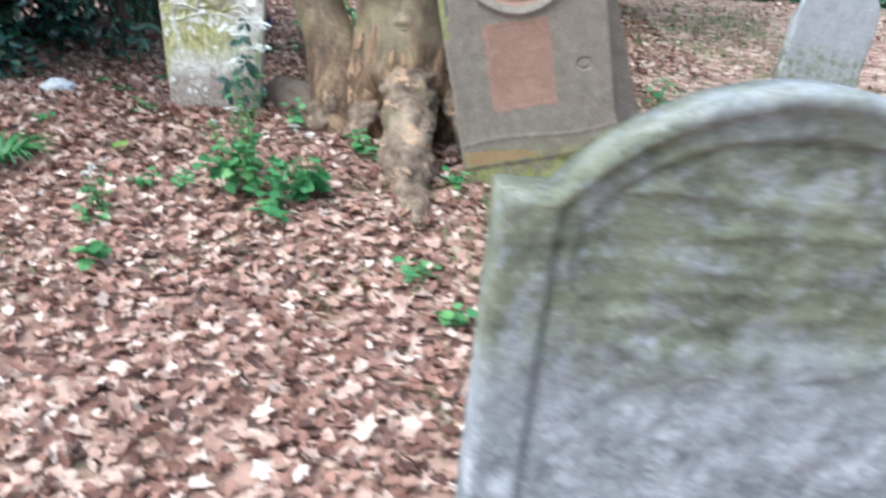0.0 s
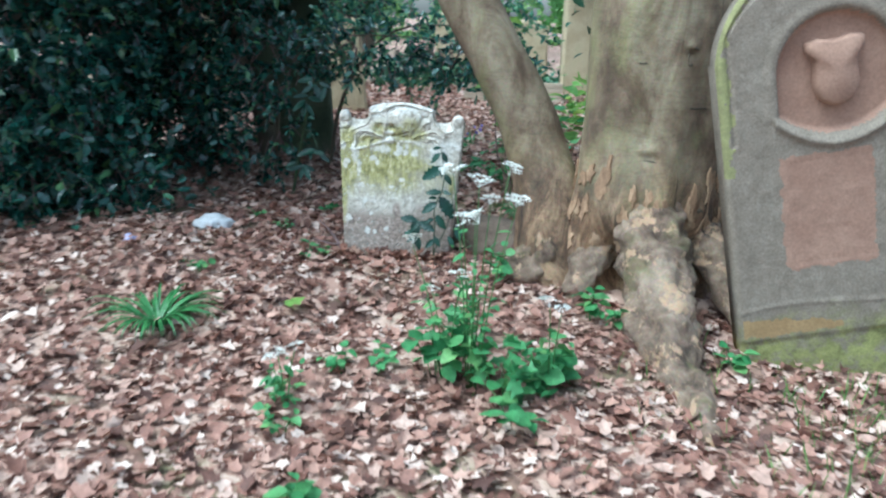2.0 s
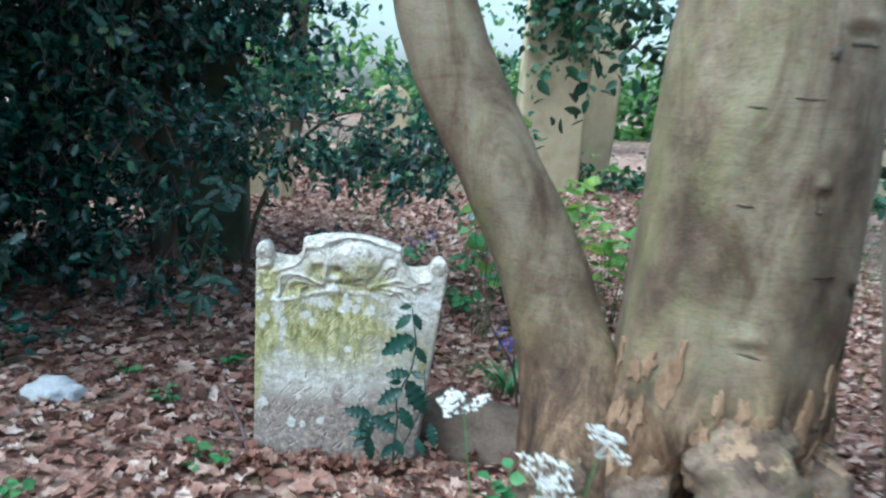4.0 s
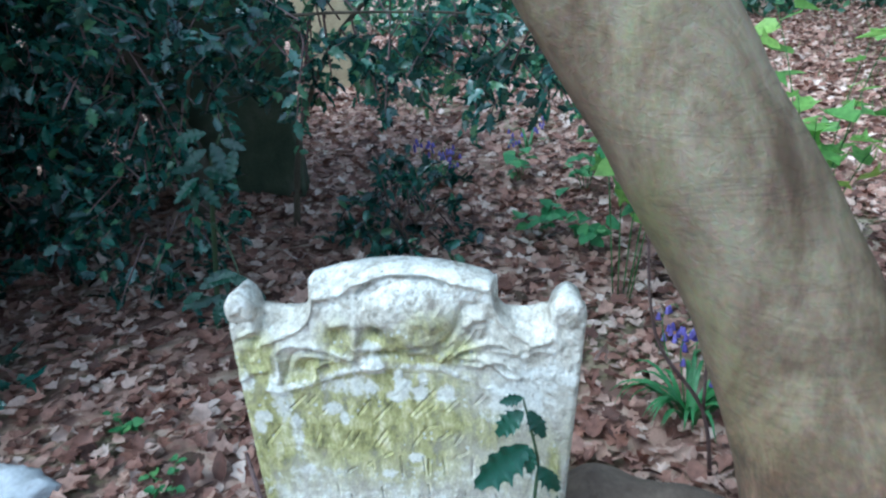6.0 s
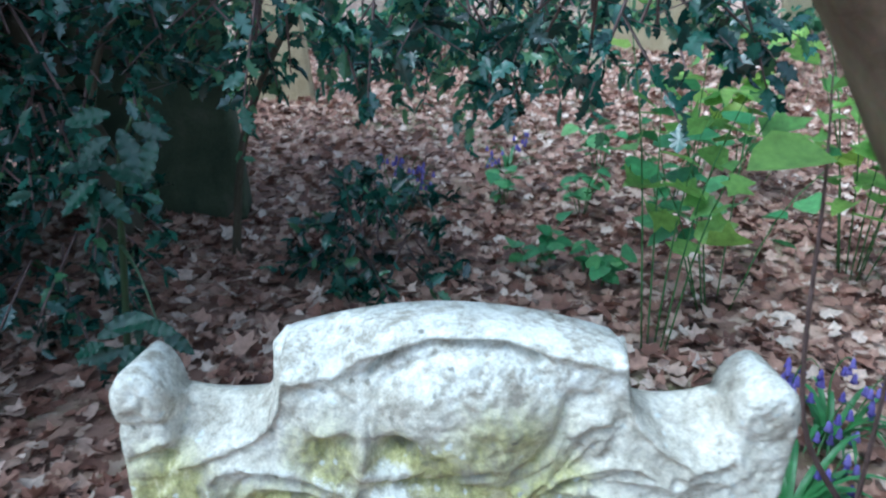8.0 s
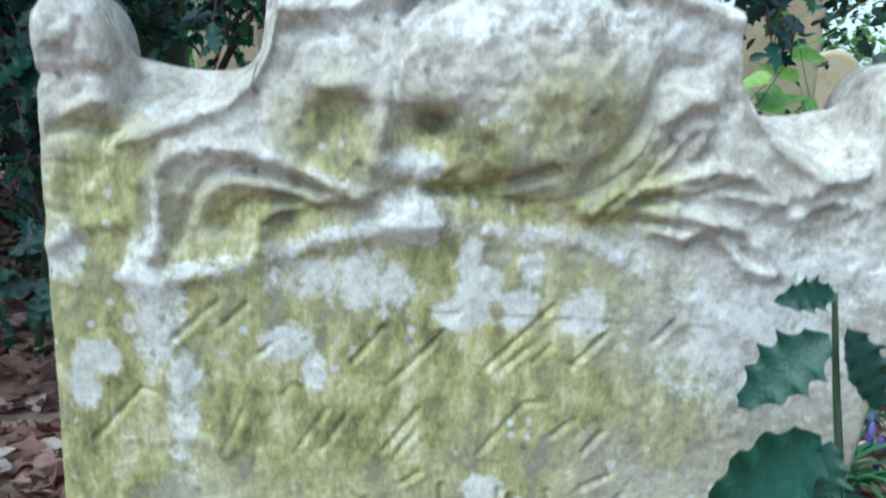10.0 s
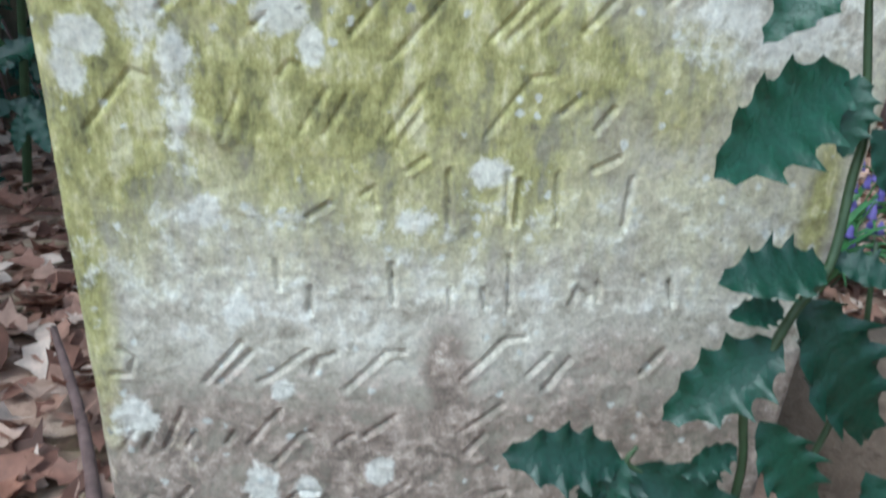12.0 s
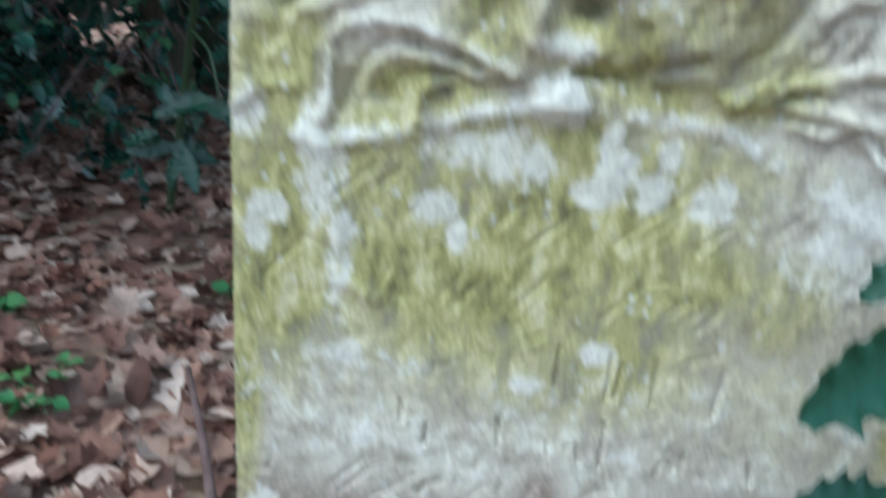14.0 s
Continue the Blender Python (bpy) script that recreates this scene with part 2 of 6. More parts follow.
def stone_mat(name, base, stain, lichen, stain_lo, stain_hi, spots=0.5, brown=(0.3, 0.24, 0.19), stain_at=0.48):
    """Weathered stone: base tones, algae stain between two heights with a ragged edge, dirt near the ground, lichen discs."""
    m, n, l, b = shader(name)
    co = n.new("ShaderNodeTexCoord").outputs["Object"]
    t = noise_tex(n, l, co, 9, 12, 0.76, 0.12)
    r = ramp(n, base)
    l.new(t.outputs[0], r.inputs[0])
    sx = n.new("ShaderNodeSeparateXYZ")
    l.new(co, sx.inputs[0])
    rag = noise_tex(n, l, co, 5.5, 8, 0.68, 0.4)
    hgt = calc(n, l, "ADD", sx.outputs[2], calc(n, l, "MULTIPLY", calc(n, l, "SUBTRACT", rag.outputs[0], 0.5), 0.5))
    up, dn = n.new("ShaderNodeMapRange"), n.new("ShaderNodeMapRange")
    up.inputs["From Min"].default_value, up.inputs["From Max"].default_value = stain_lo - 0.06, stain_lo + 0.10
    dn.inputs["From Min"].default_value, dn.inputs["From Max"].default_value = stain_hi + 0.10, stain_hi - 0.06
    l.new(hgt, up.inputs[0]), l.new(hgt, dn.inputs[0])
    blot = noise_tex(n, l, co, 13, 8, 0.7, 0.3)
    rb = ramp(n, [(stain_at - 0.08, (0, 0, 0)), (stain_at + 0.08, (1, 1, 1))])
    l.new(blot.outputs[0], rb.inputs[0])
    fac = calc(n, l, "MULTIPLY", calc(n, l, "MULTIPLY", up.outputs[0], dn.outputs[0]), rb.outputs[0])
    sc = ramp(n, [(0.36, tuple(0.4 * c for c in stain)), (0.5, tuple(0.85 * c for c in stain)), (0.66, tuple(1.15 * c for c in stain))])
    l.new(t.outputs[0], sc.inputs[0])
    lo = n.new("ShaderNodeMapRange")
    lo.inputs["From Min"].default_value, lo.inputs["From Max"].default_value = stain_lo - 0.02, stain_lo - 0.22
    l.new(hgt, lo.inputs[0])
    dirt = ramp(n, [(0.34, tuple(0.4 * k for k in brown)), (0.5, brown), (0.66, tuple(1.75 * k for k in brown))])
    l.new(t.outputs[0], dirt.inputs[0])
    col = mixed(n, l, calc(n, l, "MULTIPLY", lo.outputs[0], 0.85), r.outputs[0], dirt.outputs[0])
    col = mixed(n, l, calc(n, l, "MULTIPLY", fac, 0.85), col, sc.outputs[0])
    vo = n.new("ShaderNodeTexVoronoi")
    vo.inputs["Scale"].default_value = 17
    wob = noise_tex(n, l, co, 34, 5, 0.7)
    l.new(mixed(n, l, 0.045, mixed(n, l, 0.07, co, rag.outputs["Color"]), wob.outputs["Color"]), vo.inputs["Vector"])
    disc = ramp(n, [(0.22, (1, 1, 1)), (0.30, (0, 0, 0))])
    l.new(vo.outputs["Distance"], disc.inputs[0])
    scn = n.new("ShaderNodeSeparateColor")
    l.new(vo.outputs["Color"], scn.inputs[0])
    some = calc(n, l, "GREATER_THAN", scn.outputs[0], 1 - spots * 0.6)
    patch = noise_tex(n, l, co, 7, 14, 0.74, 0.15)
    rp = ramp(n, [(0.55, (0, 0, 0)), (0.60, (1, 1, 1))])
    l.new(patch.outputs[0], rp.inputs[0])
    cover = calc(n, l, "MAXIMUM", calc(n, l, "MULTIPLY", disc.outputs[0], some), calc(n, l, "MULTIPLY", rp.outputs[0], 0.85))
    cover = calc(n, l, "MULTIPLY", cover, calc(n, l, "SUBTRACT", 1.0, calc(n, l, "MULTIPLY", lo.outputs[0], 0.6)))
    v2 = n.new("ShaderNodeTexVoronoi")
    v2.inputs["Scale"].default_value = 44
    l.new(mixed(n, l, 0.03, co, wob.outputs["Color"]), v2.inputs["Vector"])
    d2 = ramp(n, [(0.24, (1, 1, 1)), (0.36, (0, 0, 0))])
    l.new(v2.outputs["Distance"], d2.inputs[0])
    s2 = n.new("ShaderNodeSeparateColor")
    l.new(v2.outputs["Color"], s2.inputs[0])
    specks = calc(n, l, "MULTIPLY", d2.outputs[0], calc(n, l, "GREATER_THAN", s2.outputs[1], 1 - spots * 0.22))
    cover = calc(n, l, "MAXIMUM", cover, calc(n, l, "MULTIPLY", specks, 0.9))
    col = mixed(n, l, calc(n, l, "MULTIPLY", cover, 0.75 * min(1, spots * 2)), col, lichen)
    f = noise_tex(n, l, co, 75, 9, 0.85)
    s = ramp(n, [(0.32, (0.5, 0.5, 0.5)), (0.5, (0.95, 0.95, 0.95)), (0.66, (1.3, 1.3, 1.3))])
    l.new(f.outputs[0], s.inputs[0])
    l.new(mixed(n, l, 0.9, col, s.outputs[0], "MULTIPLY"), b.inputs["Base Color"])
    b.inputs["Roughness"].default_value = 0.93
    b.inputs["Specular IOR Level"].default_value = 0.25
    bumped(n, l, b, calc(n, l, "ADD", calc(n, l, "MULTIPLY", f.outputs[0], 0.5), t.outputs[0]), 0.55, 0.006)
    return m


# pale limestone whose algae, lichen crust and soil stain follow the growth masks stored on the stone
mat_cherub, n, l, b = shader("lichened_limestone")
co = n.new("ShaderNodeTexCoord").outputs["Object"]


def growth(name, ragged, width, *blurs):
    """The mask of that name, its edge broken up by noise."""
    at = n.new("ShaderNodeAttribute")
    at.attribute_name = name
    val = at.outputs["Fac"]
    for tex, amount in blurs:
        val = calc(n, l, "ADD", val, calc(n, l, "MULTIPLY", calc(n, l, "SUBTRACT", tex.outputs[0], 0.5), amount))
    mr = n.new("ShaderNodeMapRange")
    mr.inputs["From Min"].default_value, mr.inputs["From Max"].default_value = ragged - width, ragged + width
    l.new(val, mr.inputs[0])
    return mr.outputs[0]


coarse = noise_tex(n, l, co, 14, 10, 0.72, 0.3)
middle = noise_tex(n, l, co, 42, 8, 0.74, 0.2)
tiny = noise_tex(n, l, co, 150, 6, 0.8)
streak = noise_tex(n, l, co, 26, 8, 0.7, 0.2, (1.3, 1.0, 0.55))
r = ramp(n, [(0.36, (0.27, 0.235, 0.19)), (0.45, (0.46, 0.42, 0.345)), (0.52, (0.61, 0.57, 0.485)), (0.61, (0.77, 0.735, 0.66))])
l.new(calc(n, l, "ADD", calc(n, l, "MULTIPLY", coarse.outputs[0], 0.55), calc(n, l, "MULTIPLY", middle.outputs[0], 0.45)), r.inputs[0])
soil = ramp(n, [(0.39, (0.10, 0.07, 0.055)), (0.5, (0.27, 0.20, 0.165)), (0.61, (0.52, 0.42, 0.355))])
l.new(middle.outputs[0], soil.inputs[0])
col = mixed(n, l, calc(n, l, "MULTIPLY", growth("soil_stain", 0.5, 0.25, (coarse, 1.6), (middle, 1.8)), 0.85), r.outputs[0], soil.outputs[0])
green = ramp(n, [(0.38, (0.13, 0.125, 0.032)), (0.46, (0.30, 0.285, 0.085)), (0.53, (0.44, 0.41, 0.15)), (0.61, (0.62, 0.58, 0.34))])
l.new(streak.outputs[0], green.inputs[0])
col = mixed(n, l, calc(n, l, "MULTIPLY", growth("algae", 0.5, 0.34, (coarse, 1.3), (streak, 1.0), (middle, 0.9)), 0.88), col, green.outputs[0])
crust = ramp(n, [(0.35, (0.62, 0.60, 0.53)), (0.6, (0.81, 0.795, 0.735))])
l.new(middle.outputs[0], crust.inputs[0])
col = mixed(n, l, calc(n, l, "MULTIPLY", growth("crust", 0.55, 0.16, (middle, 2.2), (coarse, 1.5)), 0.82), col, crust.outputs[0])
vo = n.new("ShaderNodeTexVoronoi")
vo.inputs["Scale"].default_value = 62
l.new(mixed(n, l, 0.02, co, middle.outputs["Color"]), vo.inputs["Vector"])
dots = ramp(n, [(0.18, (1, 1, 1)), (0.30, (0, 0, 0))])
l.new(vo.outputs["Distance"], dots.inputs[0])
sc = n.new("ShaderNodeSeparateColor")
l.new(vo.outputs["Color"], sc.inputs[0])
col = mixed(n, l, calc(n, l, "MULTIPLY", calc(n, l, "MULTIPLY", dots.outputs[0], calc(n, l, "GREATER_THAN", sc.outputs[0], 0.84)), 0.8), col, (0.66, 0.67, 0.63))
col = mixed(n, l, calc(n, l, "MULTIPLY", calc(n, l, "MULTIPLY", dots.outputs[0], calc(n, l, "GREATER_THAN", sc.outputs[1], 0.94)), 0.7), col, (0.14, 0.125, 0.10))
fr = ramp(n, [(0.36, (0.5, 0.5, 0.5)), (0.5, (0.98, 0.98, 0.98)), (0.63, (1.32, 1.32, 1.32))])
l.new(tiny.outputs[0], fr.inputs[0])
l.new(mixed(n, l, 0.5, col, fr.outputs[0], "MULTIPLY"), b.inputs["Base Color"])
b.inputs["Roughness"].default_value = 0.93
b.inputs["Specular IOR Level"].default_value = 0.25
bumped(n, l, b, calc(n, l, "ADD", calc(n, l, "MULTIPLY", tiny.outputs[0], 0.35), calc(n, l, "ADD", middle.outputs[0], calc(n, l, "MULTIPLY", streak.outputs[0], 0.5))), 0.8, 0.006)

mat_red = stone_mat("weathered_red_sandstone", [(0.3, (0.175, 0.145, 0.112)), (0.5, (0.235, 0.195, 0.152)), (0.7, (0.29, 0.25, 0.20))],
                    (0.30, 0.31, 0.10), (0.46, 0.42, 0.34), -0.3, 0.12, 0.10, (0.33, 0.30, 0.14), 0.45)
mat_redpanel = grainy("exposed_red_sandstone", [(0.3, (0.26, 0.15, 0.105)), (0.7, (0.36, 0.225, 0.16))], 5, 0.9, 0.3)
mat_ochre = grainy("ochre_sandstone", [(0.3, (0.27, 0.17, 0.075)), (0.7, (0.36, 0.25, 0.12))], 6, 0.9, 0.3)
mat_near = stone_mat("grey_mossy_stone", [(0.3, (0.20, 0.205, 0.21)), (0.5, (0.28, 0.285, 0.295)), (0.7, (0.36, 0.365, 0.375))],
                     (0.17, 0.175, 0.10), (0.50, 0.50, 0.47), 0.82, 1.36, 0.15, (0.30, 0.305, 0.315), 0.42)
mat_grey = stone_mat("grey_headstone", [(0.3, (0.30, 0.30, 0.30)), (0.5, (0.40, 0.40, 0.40)), (0.7, (0.48, 0.48, 0.47))],
                     (0.26, 0.28, 0.16), (0.6, 0.6, 0.56), 0.0, 0.5, 0.2, (0.36, 0.36, 0.34), 0.5)


# ---- building blocks ----
def smooth(a, b_, x):
    u = np.clip((np.asarray(x, float) - a) / (b_ - a), 0, 1)
    return u * u * (3 - 2 * u)


def ground_z(x, y):
    """Height of the ground: nearly level where one walks in, rising slowly behind the stones."""
    x, y = np.asarray(x, float), np.asarray(y, float)
    z = -0.05 + 0.19 * smooth(5.2, 7.3, y) + 0.10 * smooth(8, 11, y) + 0.25 * smooth(10, 17, y) + 0.5 * smooth(16, 40, y)
    z = z - 0.10 * smooth(-0.2, 1.2, x) * smooth(4.5, 6, y) * (1 - smooth(9, 14, y))
    z = z + 0.018 * np.sin(2.3 * x + 0.7 * y) * np.cos(1.9 * y - 0.6 * x) + 0.010 * np.sin(5.1 * x + 1) * np.sin(4.3 * y)
    z = z - 0.20 * np.exp(-(((x + 1.48) / 0.36) ** 2 + ((y - 6.44) / 0.27) ** 2))
    return z


def gz(x, y):
    return float(ground_z(x, y))


def mesh_of(name, verts, faces, mat, flat=False):
    me = bpy.data.meshes.new(name)
    me.from_pydata(verts.tolist() if isinstance(verts, np.ndarray) else verts, [], faces.tolist() if isinstance(faces, np.ndarray) else faces)
    me.materials.append(mat)
    if not flat:
        me.polygons.foreach_set("use_smooth", [True] * len(me.polygons))
    me.update()
    return me


def piece(name, verts, faces, mat, parent=None, label="", flat=False):
    ob = new(name, mesh_of(name, verts, faces, mat, flat))
    if parent is not None:
        ob.parent = parent
    if label:
        ob["label"] = label
    return ob


def empty_at(name, x, y, z):
    e = new(name)
    e.empty_display_size = 0.1
    e.location = (x, y, z)
    return e


def join(shells):
    vs, fs, k = [], [], 0
    for v_, f_ in shells:
        vs.extend([tuple(p) for p in v_])
        fs.extend([tuple(i + k for i in q) for q in f_])
        k += len(v_)
    return vs, fs


def spline(points, steps):
    p = np.array(points, float)
    p = np.vstack([2 * p[0] - p[1], p, 2 * p[-1] - p[-2]])
    out = []
    for i in range(1, len(p) - 2):
        for s in range(steps):
            u = s / steps
            a, b_, c, d = p[i - 1], p[i], p[i + 1], p[i + 2]
            out.append(0.5 * (2 * b_ + (c - a) * u + (2 * a - 5 * b_ + 4 * c - d) * u * u + (3 * b_ - a - 3 * c + d) * u ** 3))
    out.append(p[-2])
    return np.array(out)


def tube(rows, seg=12, steps=4, rough=0.0, scale=3.0, ridge=0.0):
    """A limb along rows of (x, y, z, radius), knobbly by rough, closed at both ends."""
    q = spline(rows, steps)
    c, r_ = q[:, :3], np.maximum(q[:, 3], 0.0008)
    t_ = np.gradient(c, axis=0)
    t_ /= np.linalg.norm(t_, axis=1)[:, None]
    ref = np.array([0.0, 1.0, 0.0]) if abs(t_[0][1]) < 0.8 else np.array([1.0, 0.0, 0.0])
    vs, fs = [], []
    for i in range(len(c)):
        a = np.cross(t_[i], ref)
        a /= np.linalg.norm(a)
        b_ = np.cross(a, t_[i])
        for k in range(seg):
            an = 2 * math.pi * k / seg
            d = a * math.cos(an) + b_ * math.sin(an)
            rr = r_[i]
            if rough:
                p = c[i] + d * rr
                rr *= 1 + rough * (noise.noise(Vector(p * scale)) + 0.5 * noise.noise(Vector(p * scale * 2.7))) + ridge * math.sin(5 * an + 3 * i / len(c))
            vs.append(tuple(c[i] + d * rr))
    n_ = len(c)
    for i in range(n_ - 1):
        for k in range(seg):
            k2 = (k + 1) % seg
            fs.append((i * seg + k, i * seg + k2, (i + 1) * seg + k2, (i + 1) * seg + k))
    fs.append(tuple(range(seg - 1, -1, -1)))
    fs.append(tuple((n_ - 1) * seg + k for k in range(seg)))
    return vs, fs


def leaf_shape(points, curl, fold, droop):
    """A blade along +x from its stalk: a fan of triangles over an outline of (x, y), curled and folded."""
    o = np.array(points, float)
    z = curl * o[:, 1] ** 2 + fold * np.abs(o[:, 1]) + droop * o[:, 0] ** 2
    ring = np.column_stack([o, z])
    mid = np.array([[0.5, 0, droop * 0.25 - 0.02]])
    vs = np.vstack([ring, mid])
    k = len(o)
    return vs, np.array([(i, (i + 1) % k, k) for i in range(k)])


def maple(seed):
    rr = random.Random(seed)
    pts = [(0.0, 0.0), (0.12, -0.30), (0.38, -0.24), (0.55, -0.46), (0.66, -0.20), (1.0, rr.uniform(-0.08, 0.08)), (0.66, 0.20), (0.55, 0.46), (0.38, 0.24), (0.12, 0.30)]
    pts = [(x * rr.uniform(0.85, 1.1), y * rr.uniform(0.75, 1.2)) for x, y in pts]
    return leaf_shape(pts, rr.uniform(-1.0, 1.4), rr.uniform(-0.35, 0.5), rr.uniform(-0.3, 0.4))


def oval(seed, wide=0.28):
    rr = random.Random(seed)
    pts = [(0, 0), (0.2, -0.8 * wide), (0.5, -wide), (0.8, -0.6 * wide), (1, 0), (0.8, 0.6 * wide), (0.5, wide), (0.2, 0.8 * wide)]
    return leaf_shape(pts, rr.uniform(-0.6, 0.4), rr.uniform(0.05, 0.35), rr.uniform(-0.35, 0.05))


def spiny(seed):
    rr = random.Random(seed)
    up = [(0.18, 0.15), (0.26, 0.27), (0.36, 0.17), (0.48, 0.30), (0.58, 0.17), (0.70, 0.25), (0.78, 0.12)]
    pts = [(0, 0)] + [(x, -y) for x, y in up] + [(1.0, 0)] + [(x, y) for x, y in reversed(up)]
    vs, fs = leaf_shape(pts, rr.uniform(-1.2, 0.3), rr.uniform(0.1, 0.5), rr.uniform(-0.4, 0.1))
    vs[:-1, 2] += [0.05 * ((i % 2) * 2 - 1) for i in range(len(pts))]
    return vs, fs


def scattered(protos, where, ways, sizes, seed, tilt=0.5):
    """Many leaves as one mesh: places (n,3), directions of the blades (n,3), sizes (n)."""
    rng = np.random.default_rng(seed)
    n_ = len(where)
    ways = ways / np.maximum(np.linalg.norm(ways, axis=1)[:, None], 1e-6)
    up = np.tile([0, 0, 1.0], (n_, 1)) + rng.normal(0, tilt, (n_, 3))
    side = np.cross(up, ways)
    side /= np.maximum(np.linalg.norm(side, axis=1)[:, None], 1e-6)
    nor = np.cross(ways, side)
    pick = rng.integers(0, len(protos), n_)
    vs, fs, k = [], [], 0
    for i, (pv, pf) in enumerate(protos):
        s = np.where(pick == i)[0]
        if not len(s):
            continue
        p = (pv[None, :, 0, None] * ways[s, None] + pv[None, :, 1, None] * side[s, None] + pv[None, :, 2, None] * nor[s, None]) * sizes[s, None, None] + where[s, None]
        vs.append(p.reshape(-1, 3))
        fs.append((pf[None] + (np.arange(len(s)) * len(pv))[:, None, None]).reshape(-1, 3) + k)
        k += len(s) * len(pv)
    return np.vstack(vs), np.vstack(fs)


def curled(seed):
    """A dry lobed leaf with a curled rim, raised veins and torn tips."""
    rr = random.Random(seed)
    lobes = [(0.0, 0.0), (0.08, 0.16), (0.10, 0.32), (0.24, 0.24), (0.38, 0.22), (0.44, 0.38), (0.58, 0.48), (0.62, 0.32), (0.68, 0.18), (0.84, 0.14), (1.0, 0.03)]
    out = [(x, -y) for x, y in lobes] + [(x, y) for x, y in reversed(lobes[1:-1])]
    out = [(x * rr.uniform(0.9, 1.06), y * rr.uniform(0.8, 1.15)) for x, y in out]
    k, c1, c2, tw = len(out), rr.uniform(0.3, 1.6), rr.uniform(-0.5, 0.6), rr.uniform(-0.5, 0.5)
    vs, fs = [], []
    for f in (0.0, 0.5, 0.8, 1.0):
        for x, y in out:
            px, py = 0.5 + (x - 0.5) * f, y * f
            vs.append((px, py, c1 * py * py + c2 * (px - 0.4) ** 2 + tw * (px - 0.5) * py + rr.uniform(-0.02, 0.02) * f + (0.12 * rr.random() if f == 1.0 else 0)))
    for ring in range(3):
        for i in range(k):
            j = (i + 1) % k
            a, b_, c_, d_ = ring * k + i, ring * k + j, (ring + 1) * k + j, (ring + 1) * k + i
            fs.append((a, d_, c_) if ring == 0 else (a, d_, c_, b_))
    return vs, fs


MAPLES = [maple(i) for i in range(8)]
OVALS = [oval(i) for i in range(6)]
SPINES = [spiny(i) for i in range(6)]
BROADS = [oval(20 + i, 0.42) for i in range(5)]


def slab(name, x0, x1, z0, top, depth, relief, nx, nz, mat, parent=None, edge=0.012, back_tilt=0.0):
    """A standing slab seen from -y: outline top(x), front modelled by relief(x, z) in metres, softly worn edges."""
    xs = np.linspace(x0, x1, nx)
    tops = np.array([top(x) for x in xs])
    X = np.repeat(xs[:, None], nz, 1)
    low = tops.min() - 0.03
    k = int(nz * 0.86)
    rows_low = np.repeat(np.linspace(z0, low, k)[None], nx, 0)
    rows_top = low + (tops[:, None] - low) * np.linspace(0, 1, nz - k + 1)[None, 1:]
    Z = np.concatenate([rows_low, rows_top], 1)
    d = np.minimum(np.minimum(X - x0, x1 - X), tops[:, None] - Z)
    step = xs[1] - xs[0]
    for o_ in range(1, int(edge / step) + 1):
        for sgn in (1, -1):
            other = np.roll(tops, sgn * o_)
            d = np.minimum(d, np.hypot(o_ * step, np.maximum(0, other[:, None] - Z)))
    w = np.clip(1 - d / edge, 0, 1)
    Y = -relief(X, Z) + edge * 0.9 * (1 - np.sqrt(np.clip(1 - w * w, 0, 1)))
    front = np.stack([X, Y, Z], -1).reshape(-1, 3)
    hold = max(1, int(0.35 * edge / step))
    worn_top = np.min([np.roll(tops, o_) for o_ in range(-hold, hold + 1)], axis=0) - 0.3 * edge
    back = np.stack([np.stack([xs, np.full(nx, depth), np.full(nx, z0)], -1), np.stack([xs, np.full(nx, depth), worn_top], -1)], 1).reshape(-1, 3)
    fs = []
    for i in range(nx - 1):
        for j in range(nz - 1):
            a = i * nz + j
            fs.append((a, a + nz, a + nz + 1, a + 1))
    o = nx * nz
    for i in range(nx - 1):
        fs.append((o + 2 * i, o + 2 * i + 1, o + 2 * i + 3, o + 2 * i + 2))
        fs.append((i * nz + nz - 1, (i + 1) * nz + nz - 1, o + 2 * i + 3, o + 2 * i + 1))
        fs.append((i * nz, o + 2 * i, o + 2 * i + 2, (i + 1) * nz))
    for i, flip in ((0, False), (nx - 1, True)):
        q = [i * nz + j for j in range(nz)] + [o + 2 * i + 1, o + 2 * i]
        fs.append(tuple(reversed(q)) if flip else tuple(q))
    return piece(name, np.vstack([front, back]), fs, mat, parent)


def grit(X, Z, scale, seed):
    """Smooth random field of about -1 to 1, features 1/scale metres across."""
    g = np.random.default_rng(seed).uniform(-1, 1, (64, 64))
    u, w = X * scale + 200, Z * scale + 200
    i, j = np.floor(u).astype(int), np.floor(w).astype(int)
    fu, fw = u - i, w - j
    fu, fw = fu * fu * (3 - 2 * fu), fw * fw * (3 - 2 * fw)
    a, b_ = g[i % 64, j % 64], g[(i + 1) % 64, j % 64]
    c_, d_ = g[i % 64, (j + 1) % 64], g[(i + 1) % 64, (j + 1) % 64]
    return (a * (1 - fu) + b_ * fu) * (1 - fw) + (c_ * (1 - fu) + d_ * fu) * fw


def worn(X, Z, seed, amp=1.0):
    return amp * (0.0035 * grit(X, Z, 16, seed) + 0.002 * grit(X, Z, 38, seed + 1) + 0.0012 * grit(X, Z, 90, seed + 2) + 0.0006 * grit(X, Z, 190, seed + 3))


